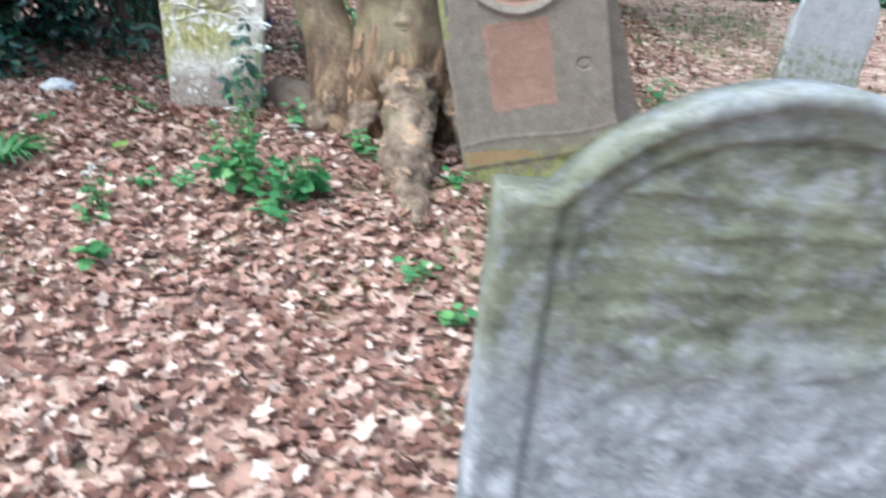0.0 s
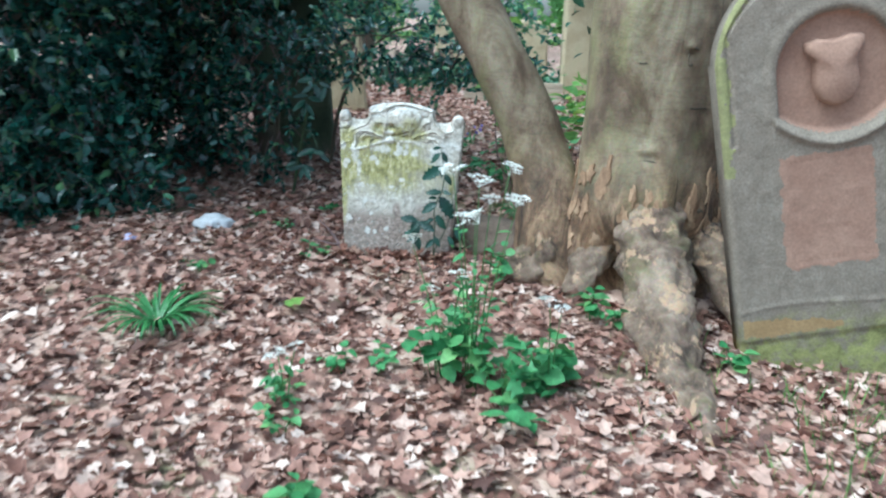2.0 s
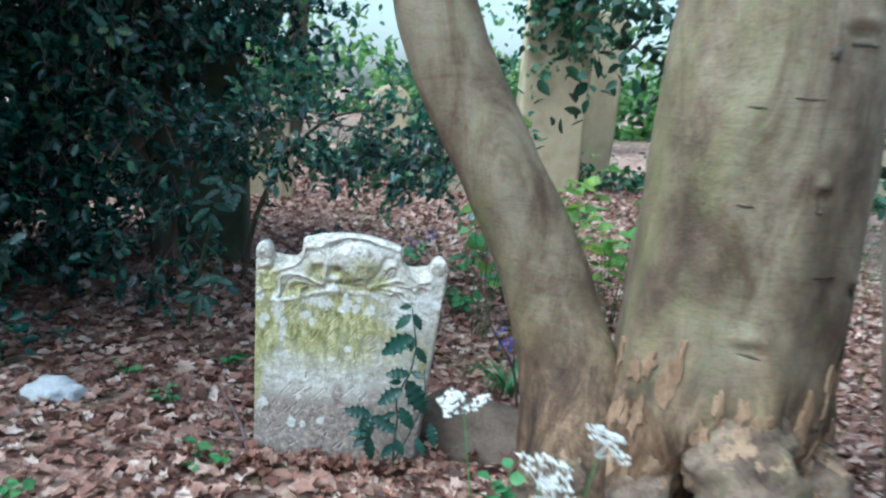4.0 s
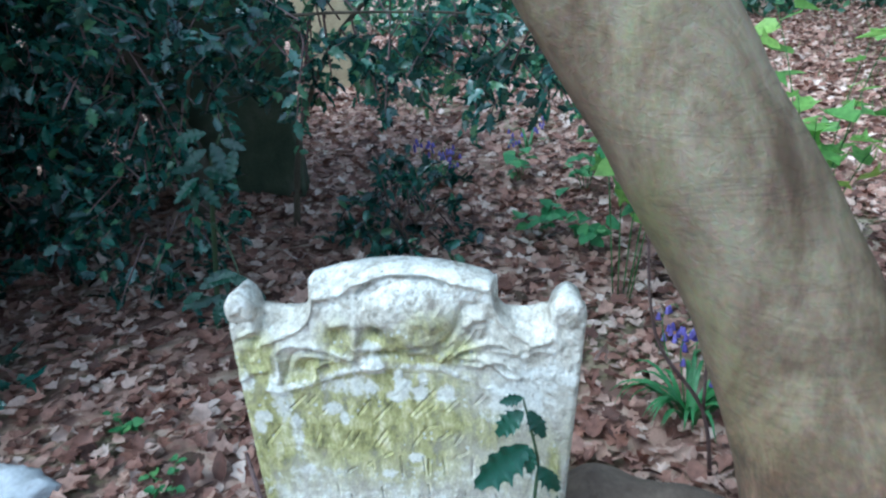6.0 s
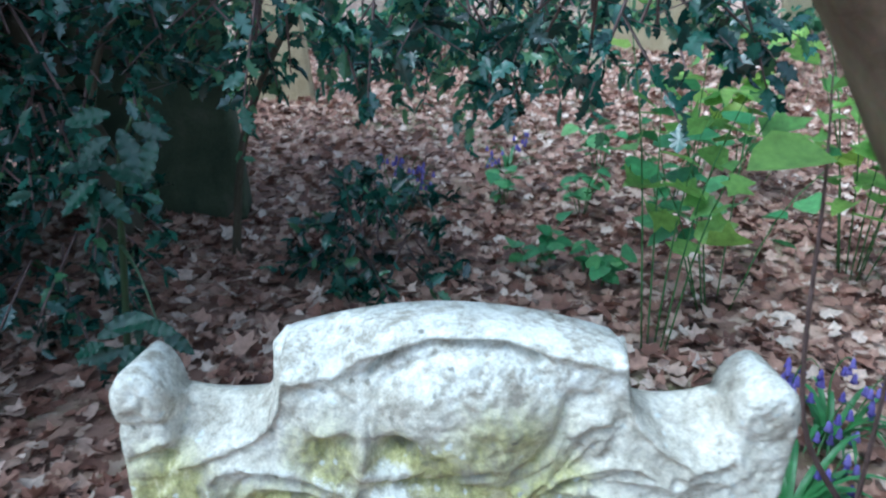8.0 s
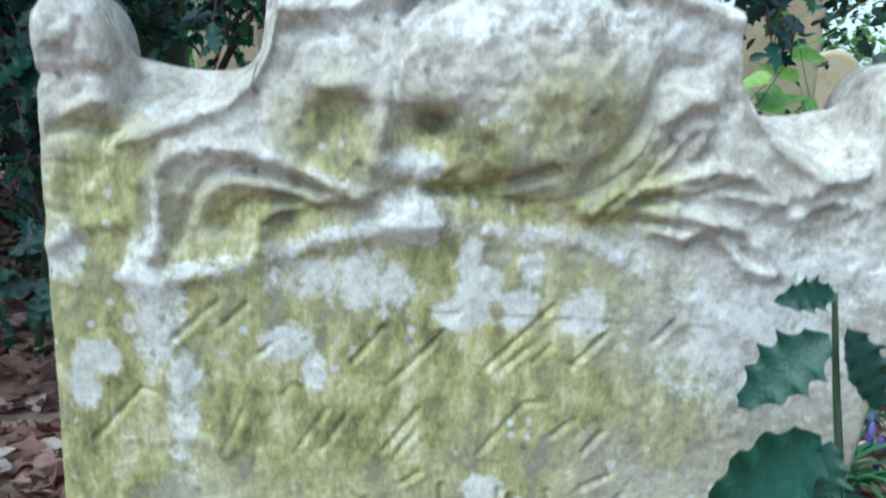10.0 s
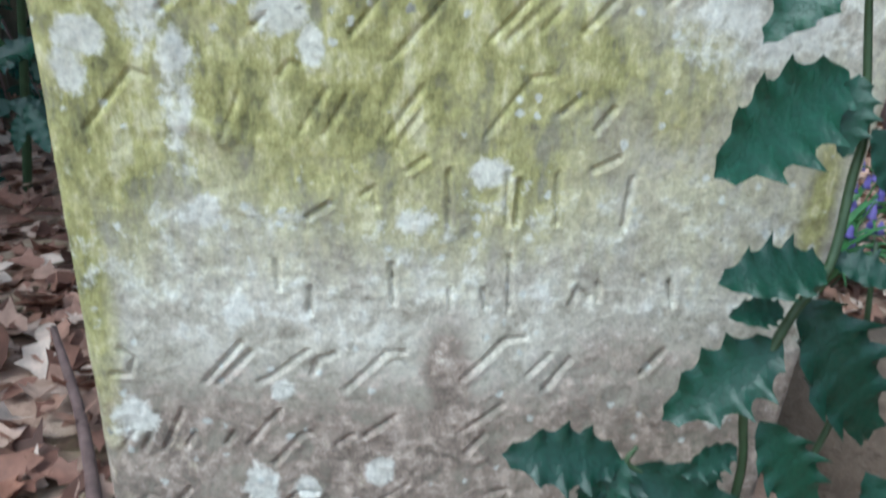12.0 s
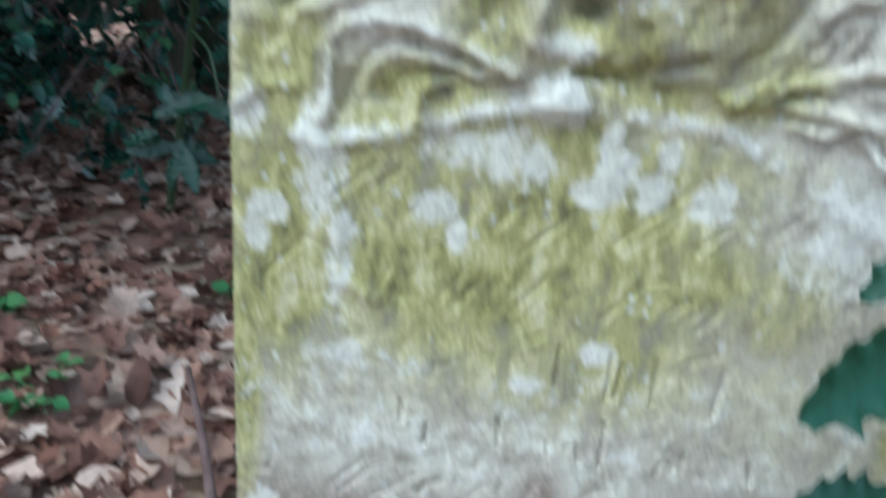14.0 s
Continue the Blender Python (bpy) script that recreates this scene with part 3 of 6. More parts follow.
def stroke(X, Z, pts, width):
    """1 on a polyline, falling to 0 at width from it."""
    best = np.full(X.shape, 9.0)
    for (ax, az), (bx, bz) in zip(pts[:-1], pts[1:]):
        dx, dz = bx - ax, bz - az
        u = np.clip(((X - ax) * dx + (Z - az) * dz) / (dx * dx + dz * dz), 0, 1)
        best = np.minimum(best, np.hypot(X - ax - u * dx, Z - az - u * dz))
    return np.exp(-((best / width) ** 2))


# ---- ground ----
gx = np.concatenate([np.linspace(-3000, -60, 8), np.linspace(-40, -8, 20), np.linspace(-6, 5, 180), np.linspace(7, 40, 20), np.linspace(60, 3000, 8)])
gy = np.concatenate([np.linspace(-3000, -60, 8), np.linspace(-40, -2, 14), np.linspace(0, 14, 200), np.linspace(15, 40, 25), np.linspace(60, 3000, 8)])
GX, GY = np.meshgrid(gx, gy, indexing="ij")
GZ = ground_z(GX, GY)
ny = len(gy)
gf = [(i * ny + j, (i + 1) * ny + j, (i + 1) * ny + j + 1, i * ny + j + 1) for i in range(len(gx) - 1) for j in range(ny - 1)]
ground = piece("ground", np.stack([GX, GY, GZ], -1).reshape(-1, 3), gf, mat_ground)
tagged(ground, "brown woodland churchyard earth under fallen leaves", "ground", kind="structure")


# ---- carved headstone ----
STONE = (-1.40, 7.175, 0.0)


def carved_top(x):
    """Outline: two round ears, hollow shoulders, a wide raised centre."""
    if x < -0.335:
        return 1.006 + 0.056 * math.sqrt(max(0, 1 - ((x + 0.369) / 0.034) ** 2)) if abs(x + 0.369) < 0.034 else 1.008
    if x < -0.219:
        return 1.006 - 0.008 * math.sin(math.pi * (x + 0.335) / 0.116) + 0.022 * max(0, (x + 0.244) / 0.025) ** 2
    if x < 0.199:
        u = (x + 0.010) / 0.209
        return 1.076 + 0.038 * (1 - u * u) - 0.010 * max(0, (abs(u) - 0.93) / 0.07) - 0.004 * u
    if x < 0.306:
        return 1.000 - 0.010 * math.sin(math.pi * (x - 0.199) / 0.107) + 0.020 * max(0, (0.224 - x) / 0.025) ** 2
    return 0.998 + 0.050 * math.sqrt(max(0, 1 - ((x - 0.346) / 0.040) ** 2)) if abs(x - 0.346) < 0.040 else 1.0


def taper(X, Z):
    """The slab narrows towards the ground."""
    k = np.clip((1.03 - Z) / 0.9, 0, 1)
    return X * (1 - np.where(X < 0, 0.05, 0.2125) * k)


def blots(x, z, rows):
    """Soft ovals (x, z, half width, half height, amount), the strongest at each place."""
    best = np.zeros(x.shape)
    for cx, cz, rx, rz, amount in rows:
        q = np.hypot((x - cx) / rx, (z - cz) / rz)
        best = np.maximum(best, amount * np.clip(1.5 - 0.75 * q, 0, 1))
    return best


# worn slanting script, a row of strokes for each line of the inscription
INSCRIPTION = []
INSCRIPTION.append(([(-0.285, 0.765), (-0.249, 0.799)], [(-0.245, 0.776), (-0.223, 0.799)], [(-0.21, 0.753), (-0.2, 0.763)], [(-0.128, 0.749), (-0.1, 0.782)], [(-0.093, 0.728), (-0.047, 0.78)], [(-0.006, 0.749), (0.051, 0.811)], [(0.009, 0.75), (0.032, 0.771)], [(0.038, 0.758), (0.052, 0.774)], [(0.073, 0.757), (0.1, 0.786)], [(0.145, 0.783), (0.162, 0.803)]))
INSCRIPTION.append(([(-0.358, 0.663), (-0.316, 0.714), (-0.302, 0.709)], [(-0.241, 0.657), (-0.225, 0.697)], [(-0.189, 0.714), (-0.181, 0.724), (-0.172, 0.722)], [(-0.174, 0.662), (-0.149, 0.702)], [(-0.151, 0.663), (-0.132, 0.695)], [(-0.096, 0.662), (-0.065, 0.706)], [(-0.081, 0.663), (-0.067, 0.682)], [(-0.007, 0.665), (0.032, 0.717), (0.047, 0.718)], [(0.06, 0.686), (0.079, 0.703), (0.09, 0.693)], [(0.092, 0.671), (0.106, 0.691)]))
INSCRIPTION.append(([(-0.04, 0.63), (-0.037, 0.579)], [(0.015, 0.63), (0.017, 0.581)], [(0.026, 0.623), (0.025, 0.581)], [(0.061, 0.629), (0.065, 0.583)], [(0.131, 0.627), (0.128, 0.58)], [(-0.078, 0.631), (-0.061, 0.642)], [(0.094, 0.635), (0.117, 0.647)], [(-0.169, 0.585), (-0.148, 0.598)], [(-0.118, 0.607), (-0.108, 0.615), (-0.105, 0.597)]))
INSCRIPTION.append(([(-0.199, 0.541), (-0.197, 0.514)], [(-0.168, 0.514), (-0.169, 0.489)], [(-0.091, 0.539), (-0.088, 0.5)], [(-0.034, 0.513), (-0.033, 0.493)], [(-0.002, 0.514), (0.002, 0.494)], [(0.022, 0.549), (0.025, 0.492)], [(0.085, 0.499), (0.091, 0.516), (0.102, 0.507)], [(0.11, 0.521), (0.112, 0.503)], [(0.181, 0.523), (0.188, 0.5)]))
INSCRIPTION.append(([(-0.355, 0.446), (-0.342, 0.436), (-0.348, 0.417), (-0.364, 0.417)], [(-0.275, 0.41), (-0.238, 0.454)], [(-0.261, 0.41), (-0.228, 0.445)], [(-0.222, 0.411), (-0.21, 0.416), (-0.173, 0.447)], [(-0.168, 0.422), (-0.162, 0.438), (-0.145, 0.444)], [(-0.135, 0.404), (-0.095, 0.446), (-0.076, 0.446)], [(-0.018, 0.416), (0.022, 0.461), (0.041, 0.463)], [(0.048, 0.421), (0.069, 0.444)], [(0.067, 0.405), (0.089, 0.438)], [(0.165, 0.421), (0.184, 0.447)]))
INSCRIPTION.append(([(-0.366, 0.328), (-0.351, 0.349)], [(-0.343, 0.329), (-0.336, 0.346)], [(-0.322, 0.329), (-0.3, 0.377)], [(-0.299, 0.333), (-0.289, 0.35), (-0.282, 0.333)], [(-0.258, 0.337), (-0.25, 0.351)], [(-0.235, 0.338), (-0.201, 0.379)], [(-0.21, 0.314), (-0.182, 0.349), (-0.17, 0.351)], [(-0.147, 0.336), (-0.129, 0.35)], [(-0.118, 0.347), (-0.086, 0.372)], [(-0.017, 0.353), (0.022, 0.384)], [(-0.01, 0.328), (0.007, 0.35)]))
INSCRIPTION.append(([(-0.367, 0.252), (-0.344, 0.271), (-0.329, 0.267)], [(-0.318, 0.257), (-0.301, 0.28)], [(-0.282, 0.256), (-0.267, 0.265)], [(-0.279, 0.219), (-0.239, 0.272)], [(-0.203, 0.259), (-0.187, 0.278), (-0.169, 0.276)], [(-0.173, 0.259), (-0.157, 0.271)], [(-0.086, 0.222), (-0.068, 0.253)], [(-0.108, 0.26), (-0.072, 0.287)], [(-0.018, 0.254), (0.0, 0.262)], [(0.015, 0.235), (0.032, 0.255), (0.037, 0.278), (0.018, 0.274)]))
INSCRIPTION.append(([(-0.232, 0.176), (-0.2, 0.201)], [(-0.124, 0.189), (-0.105, 0.218)], [(-0.101, 0.181), (-0.079, 0.205)], [(-0.04, 0.186), (-0.016, 0.213)], [(-0.014, 0.182), (-0.001, 0.201)]))


def carved_relief(X, Z):
    """Worn head with wings under a moulded cap, an arched border and faint slanting letters."""
    x, z = taper(X, Z), Z
    tops = np.array([carved_top(q) for q in X[:, 0]])[:, None]
    h = 0.004 * np.sin(7 * x + 2) * np.sin(5 * z)
    # hollow shoulders sweep back from the carved edge
    edge_x = [-0.40, -0.33, -0.306, -0.278, -0.241, -0.218, -0.204, -0.198, 0.186, 0.192, 0.209, 0.238, 0.275, 0.30, 0.40]
    edge_z = [0.950, 0.941, 0.947, 0.960, 0.976, 0.996, 1.024, 1.060, 1.060, 1.018, 0.990, 0.962, 0.944, 0.950, 0.955]
    cut = np.interp(x, edge_x, edge_z)
    ear = np.maximum(np.exp(-((np.hypot(x + 0.368, z - 1.026) / 0.040) ** 6)), np.exp(-((np.hypot(x - 0.343, z - 1.014) / 0.040) ** 6)))
    side = np.maximum(smooth(-0.196, -0.204, x) * smooth(-0.345, -0.327, x), smooth(0.186, 0.194, x) * smooth(0.325, 0.300, x))
    middle_ = smooth(-0.204, -0.196, x) * smooth(0.194, 0.186, x)
    rise = np.clip((z - cut) / np.maximum(tops - cut, 0.02), 0, 1)
    h = h + side * (1 - ear) * (-0.058 * rise ** 0.8 * (z > cut) + 0.006 * np.exp(-(((z - cut + 0.006) / 0.006) ** 2)))
    h = h + 0.010 * ear * np.sqrt(np.clip(1 - (np.minimum(np.hypot(x + 0.368, z - 1.026), np.hypot(x - 0.343, z - 1.014)) / 0.042) ** 2, 0, 1))
    # cap moulding: its upper face slopes back, its lower lip overhangs the head
    cap = np.interp(x, [-0.21, -0.196, -0.141, -0.11, -0.06, 0.0, 0.05, 0.10, 0.19], [1.046, 1.050, 1.055, 1.078, 1.094, 1.104, 1.100, 1.086, 1.066])
    h = h + middle_ * (0.010 * smooth(-0.014, 0.004, z - cap) - 0.050 * np.clip((z - cap) / 0.040, 0, 1) ** 1.2)
    dome = np.clip(1 - ((x - 0.012) / 0.112) ** 2 - ((z - 0.995) / 0.090) ** 2, 0, 1)
    h = h + 0.031 * dome ** 0.62
    cheek = np.clip(1 - ((x + 0.130) / 0.065) ** 2 - ((z - 0.975) / 0.075) ** 2, 0, 1)
    h = h + 0.010 * cheek ** 0.8 * (1 - smooth(0, 0.2, dome))
    for cx, cz, rx, rz, amount in ((-0.066, 0.968, 0.017, 0.011, -0.036), (-0.075, 0.955, 0.03, 0.02, -0.008), (-0.153, 0.962, 0.012, 0.018, -0.014), (-0.110, 0.955, 0.011, 0.032, 0.022), (-0.149, 0.993, 0.022, 0.010, 0.016), (-0.080, 0.930, 0.030, 0.014, 0.016),
                                   (-0.080, 0.884, 0.024, 0.020, 0.017), (-0.372, 1.004, 0.014, 0.009, -0.012), (-0.345, 0.945, 0.012, 0.010, -0.012), (-0.255, 0.868, 0.030, 0.022, -0.010), (0.150, 0.935, 0.03, 0.05, -0.006), (0.05, 0.905, 0.02, 0.012, 0.008)):
        h = h + amount * np.exp(-(((x - cx) / rx) ** 2 + ((z - cz) / rz) ** 2))
    for pts, w, a in (
        ([(-0.098, 1.057), (-0.083, 1.074), (-0.061, 1.087), (-0.029, 1.097), (0.021, 1.096), (0.054, 1.092), (0.078, 1.083), (0.090, 1.074)], 0.006, -0.026),
        ([(-0.19, 1.036), (-0.14, 1.034), (-0.12, 1.022)], 0.006, -0.009),
        ([(-0.07, 0.911), (-0.05, 0.910), (-0.021, 0.913), (0.012, 0.925), (0.035, 0.934)], 0.006, -0.024),
        ([(0.069, 0.934), (0.091, 0.952), (0.112, 0.985), (0.118, 1.009), (0.128, 1.026), (0.155, 1.030)], 0.008, -0.016),
        ([(-0.302, 0.840), (-0.294, 0.862), (-0.296, 0.887), (-0.300, 0.911), (-0.288, 0.926), (-0.255, 0.937), (-0.218, 0.935), (-0.185, 0.925), (-0.156, 0.912), (-0.127, 0.905)], 0.009, 0.019),
        ([(-0.283, 0.850), (-0.276, 0.885), (-0.262, 0.908), (-0.232, 0.921), (-0.200, 0.917), (-0.160, 0.905)], 0.005, -0.011),
        ([(-0.268, 0.868), (-0.255, 0.896), (-0.232, 0.908), (-0.204, 0.906), (-0.163, 0.898), (-0.121, 0.900)], 0.006, 0.012),
        ([(-0.245, 0.862), (-0.232, 0.888), (-0.205, 0.897), (-0.16, 0.889)], 0.005, -0.010),
        ([(-0.213, 0.850), (-0.212, 0.874), (-0.192, 0.888), (-0.158, 0.893)], 0.005, 0.010),
        ([(0.070, 0.903), (0.096, 0.923), (0.115, 0.957), (0.131, 0.980), (0.147, 0.999), (0.165, 1.000)], 0.010, 0.017),
        ([(0.105, 0.918), (0.135, 0.952), (0.152, 0.975), (0.166, 0.978), (0.160, 0.955)], 0.007, 0.013),
        ([(0.085, 0.905), (0.115, 0.930), (0.140, 0.962)], 0.004, -0.010),
        ([(0.070, 0.901), (0.102, 0.917), (0.143, 0.929), (0.179, 0.942), (0.208, 0.940), (0.238, 0.920)], 0.008, 0.017),
        ([(0.150, 0.920), (0.185, 0.924), (0.214, 0.918), (0.238, 0.916)], 0.006, 0.012),
        ([(0.120, 0.913), (0.160, 0.918), (0.200, 0.930)], 0.004, -0.011),
        ([(0.075, 0.899), (0.113, 0.905), (0.147, 0.899), (0.181, 0.896), (0.159, 0.881), (0.130, 0.886)], 0.007, 0.014),
        ([(0.150, 0.908), (0.181, 0.896), (0.206, 0.893), (0.228, 0.875), (0.240, 0.855), (0.217, 0.857), (0.194, 0.877), (0.184, 0.893)], 0.007, 0.015),
        ([(0.214, 0.872), (0.226, 0.860)], 0.004, -0.008),
        ([(0.100, 0.893), (0.140, 0.893)], 0.004, -0.009),
        ([(0.262, 0.925), (0.278, 0.945), (0.296, 0.938), (0.315, 0.955), (0.330, 0.930)], 0.008, 0.012),
        ([(0.250, 0.905), (0.285, 0.925), (0.310, 0.915)], 0.007, 0.009),
        ([(-0.329, 0.820), (-0.296, 0.816), (-0.245, 0.829), (-0.199, 0.846), (-0.143, 0.864), (-0.088, 0.880)], 0.012, 0.009),
        ([(-0.064, 0.880), (-0.003, 0.880), (0.069, 0.873), (0.129, 0.853), (0.172, 0.827), (0.21, 0.80)], 0.011, 0.006),
        ([(-0.320, 0.825), (-0.306, 0.800), (-0.288, 0.766), (-0.280, 0.716), (-0.274, 0.674), (-0.241, 0.660)], 0.011, 0.007),
        ([(-0.390, 0.843), (-0.363, 0.863), (-0.332, 0.867)], 0.009, 0.010),
        ([(-0.372, 0.955), (-0.350, 0.968), (-0.315, 0.964), (-0.300, 0.955)], 0.006, 0.010),
        ([(-0.385, 0.938), (-0.365, 0.948), (-0.335, 0.942)], 0.005, -0.009),
        ([(-0.395, 0.985), (-0.355, 0.992), (-0.325, 0.985)], 0.007, -0.010),
    ):
        h = h + 0.66 * a * stroke(x, z, pts, 0.95 * w)
    deep = random.Random(5)
    for line, row in enumerate(INSCRIPTION):
        for pts in row:
            h = h - (0.0042 if line < 2 else 0.0062) * deep.uniform(0.45, 1) * stroke(x, z, pts, 0.0028) + 0.0010 * stroke(x - 0.005, z + 0.003, pts, 0.004)
    scaled = smooth(0.1, 0.5, grit(x, z, 11, 61) + 0.6 * grit(x, z, 40, 62))
    h = h - 0.0012 * scaled * (z < 0.80)
    pitted = np.clip(grit(x, z, 70, 14) - 0.45, 0, 1) + np.clip(grit(x, z, 45, 15) - 0.55, 0, 1)
    carvedpart = smooth(0.80, 0.90, z)
    return h * (0.95 + 0.22 * grit(x, z, 30, 9)) + worn(x, z, 11, 1.0) * (0.30 + 0.65 * carvedpart) + 0.0012 * grit(x, z, 110, 13) * (0.35 + 0.65 * carvedpart) - 0.005 * pitted * carvedpart - 0.0006 * pitted


carved = slab("headstone", -0.402, 0.390, 0.0, carved_top, 0.085, carved_relief, 470, 600, mat_cherub, None, 0.016)
for vert in carved.data.vertices:
    vert.co.x = float(taper(np.array(vert.co.x), np.array(vert.co.z)))
where = np.empty(len(carved.data.vertices) * 3)
carved.data.vertices.foreach_get("co", where)
sx_, sz_ = where[0::3], where[2::3]
band = smooth(0.50, 0.66, sz_ + 0.05 * grit(sx_, sz_, 7, 81) + 0.10 * np.clip(-sx_ - 0.28, 0, 1)) * smooth(0.90, 0.84, sz_) * (1 - 0.75 * smooth(0.02, 0.22, sx_))
green_ = np.maximum(0.80 * band, blots(sx_, sz_, [(-0.345, 0.89, 0.045, 0.05, 0.85), (-0.34, 0.70, 0.05, 0.12, 0.95), (-0.375, 0.56, 0.018, 0.14, 0.9), (-0.205, 0.878, 0.06, 0.022, 0.85), (-0.15, 0.945, 0.035, 0.04, 0.75), (-0.045, 0.935, 0.05, 0.04, 0.85), (0.055, 0.965, 0.05, 0.05, 0.7),
                                                  (0.02, 0.90, 0.09, 0.018, 0.8), (0.105, 0.925, 0.04, 0.025, 0.7), (0.315, 0.60, 0.014, 0.06, 0.9), (-0.15, 0.69, 0.13, 0.05, 1.05), (-0.05, 0.755, 0.12, 0.06, 0.95), (-0.05, 0.83, 0.05, 0.05, 0.9), (0.05, 0.73, 0.09, 0.05, 0.85), (0.16, 0.71, 0.05, 0.05, 0.7)]))
pale_ = blots(sx_, sz_, [(-0.027, 0.852, 0.009, 0.016, 1), (-0.018, 0.827, 0.017, 0.020, 1), (-0.029, 0.802, 0.022, 0.014, 1), (0.019, 0.809, 0.015, 0.017, 1), (0.078, 0.807, 0.018, 0.018, 1), (-0.186, 0.764, 0.018, 0.014, 1), (-0.355, 0.742, 0.016, 0.012, 1), (-0.366, 0.712, 0.012, 0.018, 1), (0.028, 0.845, 0.010, 0.014, 0.9)])
pale_ = np.maximum(pale_, blots(sx_, sz_, [(-0.115, 0.822, 0.032, 0.026, 0.72), (-0.172, 0.826, 0.030, 0.018, 0.72), (-0.162, 0.740, 0.010, 0.015, 0.85), (-0.377, 0.836, 0.014, 0.022, 0.85), (-0.302, 0.80, 0.020, 0.05, 0.8), (-0.278, 0.70, 0.014, 0.05, 0.75), (-0.078, 0.885, 0.024, 0.022, 0.9), (-0.08, 0.932, 0.03, 0.010, 0.8), (0.24, 0.79, 0.07, 0.06, 0.72), (0.29, 0.85, 0.08, 0.03, 0.75)]))
pale_ = np.maximum(pale_, blots(sx_, sz_, [(-0.238, 0.489, 0.011, 0.014, 0.95), (-0.197, 0.403, 0.009, 0.010, 1), (-0.346, 0.366, 0.017, 0.021, 0.85), (-0.226, 0.288, 0.015, 0.020, 0.85), (-0.100, 0.305, 0.010, 0.013, 0.95), (0.252, 0.373, 0.011, 0.013, 1), (-0.175, 0.282, 0.013, 0.014, 0.8), (-0.069, 0.583, 0.018, 0.010, 0.85), (-0.261, 0.587, 0.012, 0.013, 0.85), (-0.003, 0.629, 0.016, 0.011, 0.9)]))
pale_ = np.maximum(pale_, 0.62 * np.maximum(stroke(sx_, sz_, [(-0.329, 0.820), (-0.245, 0.830), (-0.143, 0.866), (-0.088, 0.882)], 0.013), np.maximum(stroke(sx_, sz_, [(-0.064, 0.882), (0.069, 0.875), (0.172, 0.828)], 0.010), stroke(sx_, sz_, [(-0.302, 0.84), (-0.297, 0.911), (-0.255, 0.937), (-0.185, 0.925), (-0.13, 0.906)], 0.010))))
pale_ = np.maximum(pale_, 0.62 * smooth(1.00, 1.06, sz_))
pale_ = np.maximum(pale_, 0.36 * smooth(0.40, 0.50, sz_) * smooth(0.66, 0.58, sz_))
green_ = np.maximum(green_, 0.36 * smooth(0.46, 0.56, sz_) * smooth(0.80, 0.70, sz_))
brown_ = np.maximum(0.74 * smooth(0.50, 0.36, sz_ + 0.04 * grit(sx_, sz_, 6, 83)), blots(sx_, sz_, [(-0.034, 0.42, 0.022, 0.05, 0.82), (-0.03, 0.35, 0.03, 0.06, 0.85), (-0.10, 0.31, 0.10, 0.05, 0.85), (-0.08, 0.25, 0.08, 0.05, 0.85), (0.14, 0.42, 0.06, 0.05, 0.6)]))
for mask_name, mask in (("algae", green_), ("crust", pale_), ("soil_stain", brown_)):
    carved.data.attributes.new(mask_name, "FLOAT", "POINT").data.foreach_set("value", np.ascontiguousarray(mask, dtype=np.float32))
carved.location = STONE
tagged(carved, "lichened pale limestone headstone with worn winged head carving", "headstone")

# ---- red sandstone headstone, leaning ----
RED_ROT = 12.2


def red_top(x):
    return 1.42 + 0.53 * math.sqrt(max(0.0, 1 - ((x - 0.53) / 0.535) ** 2))


def niche_edge(X, Z):
    """Signed distance into the pointed-round niche (positive inside)."""
    side = 0.275 - np.abs(X - 0.53)
    arch = 0.275 - np.hypot(X - 0.53, Z - 1.385)
    bottom = Z - (1.085 + 0.12 * ((X - 0.53) / 0.275) ** 2)
    return np.minimum(np.where(Z > 1.385, arch, side), bottom)


def red_relief(X, Z):
    d = niche_edge(X, Z)
    h = -0.055 * smooth(0.0, 0.03, d) + 0.006 * np.exp(-((d + 0.022) / 0.02) ** 2)
    sill = (np.abs(X - 0.53) < 0.29) * 1.0
    h = h + 0.02 * np.exp(-(((Z - (1.05 + 0.12 * ((X - 0.53) / 0.275) ** 2)) / 0.022) ** 2)) * sill
    px, pz = np.abs(X - 0.50) - 0.21, np.abs(Z - 0.73) - 0.26
    h = h - 0.003 * smooth(0.012, -0.012, np.maximum(px, pz))
    ring = np.hypot(X - 0.876, (Z - 0.675) * 1.25)
    h = h - 0.010 * np.exp(-((ring - 0.042) / 0.008) ** 2)
    h = h - 0.012 * smooth(0.10, 0.06, Z) + 0.004 * np.exp(-(((Z - 0.25 - 0.02 * np.sin(6 * X)) / 0.012) ** 2))
    rim = red_top_v(X) - Z
    h = h - 0.012 * np.exp(-((np.minimum(np.minimum(rim, X), 1.06 - X) - 0.055) / 0.010) ** 2) * (Z > 1.1)
    return h + worn(X, Z, 31, 0.45)


def red_top_v(X):
    return 1.42 + 0.53 * np.sqrt(np.clip(1 - ((X - 0.53) / 0.535) ** 2, 0, 1))


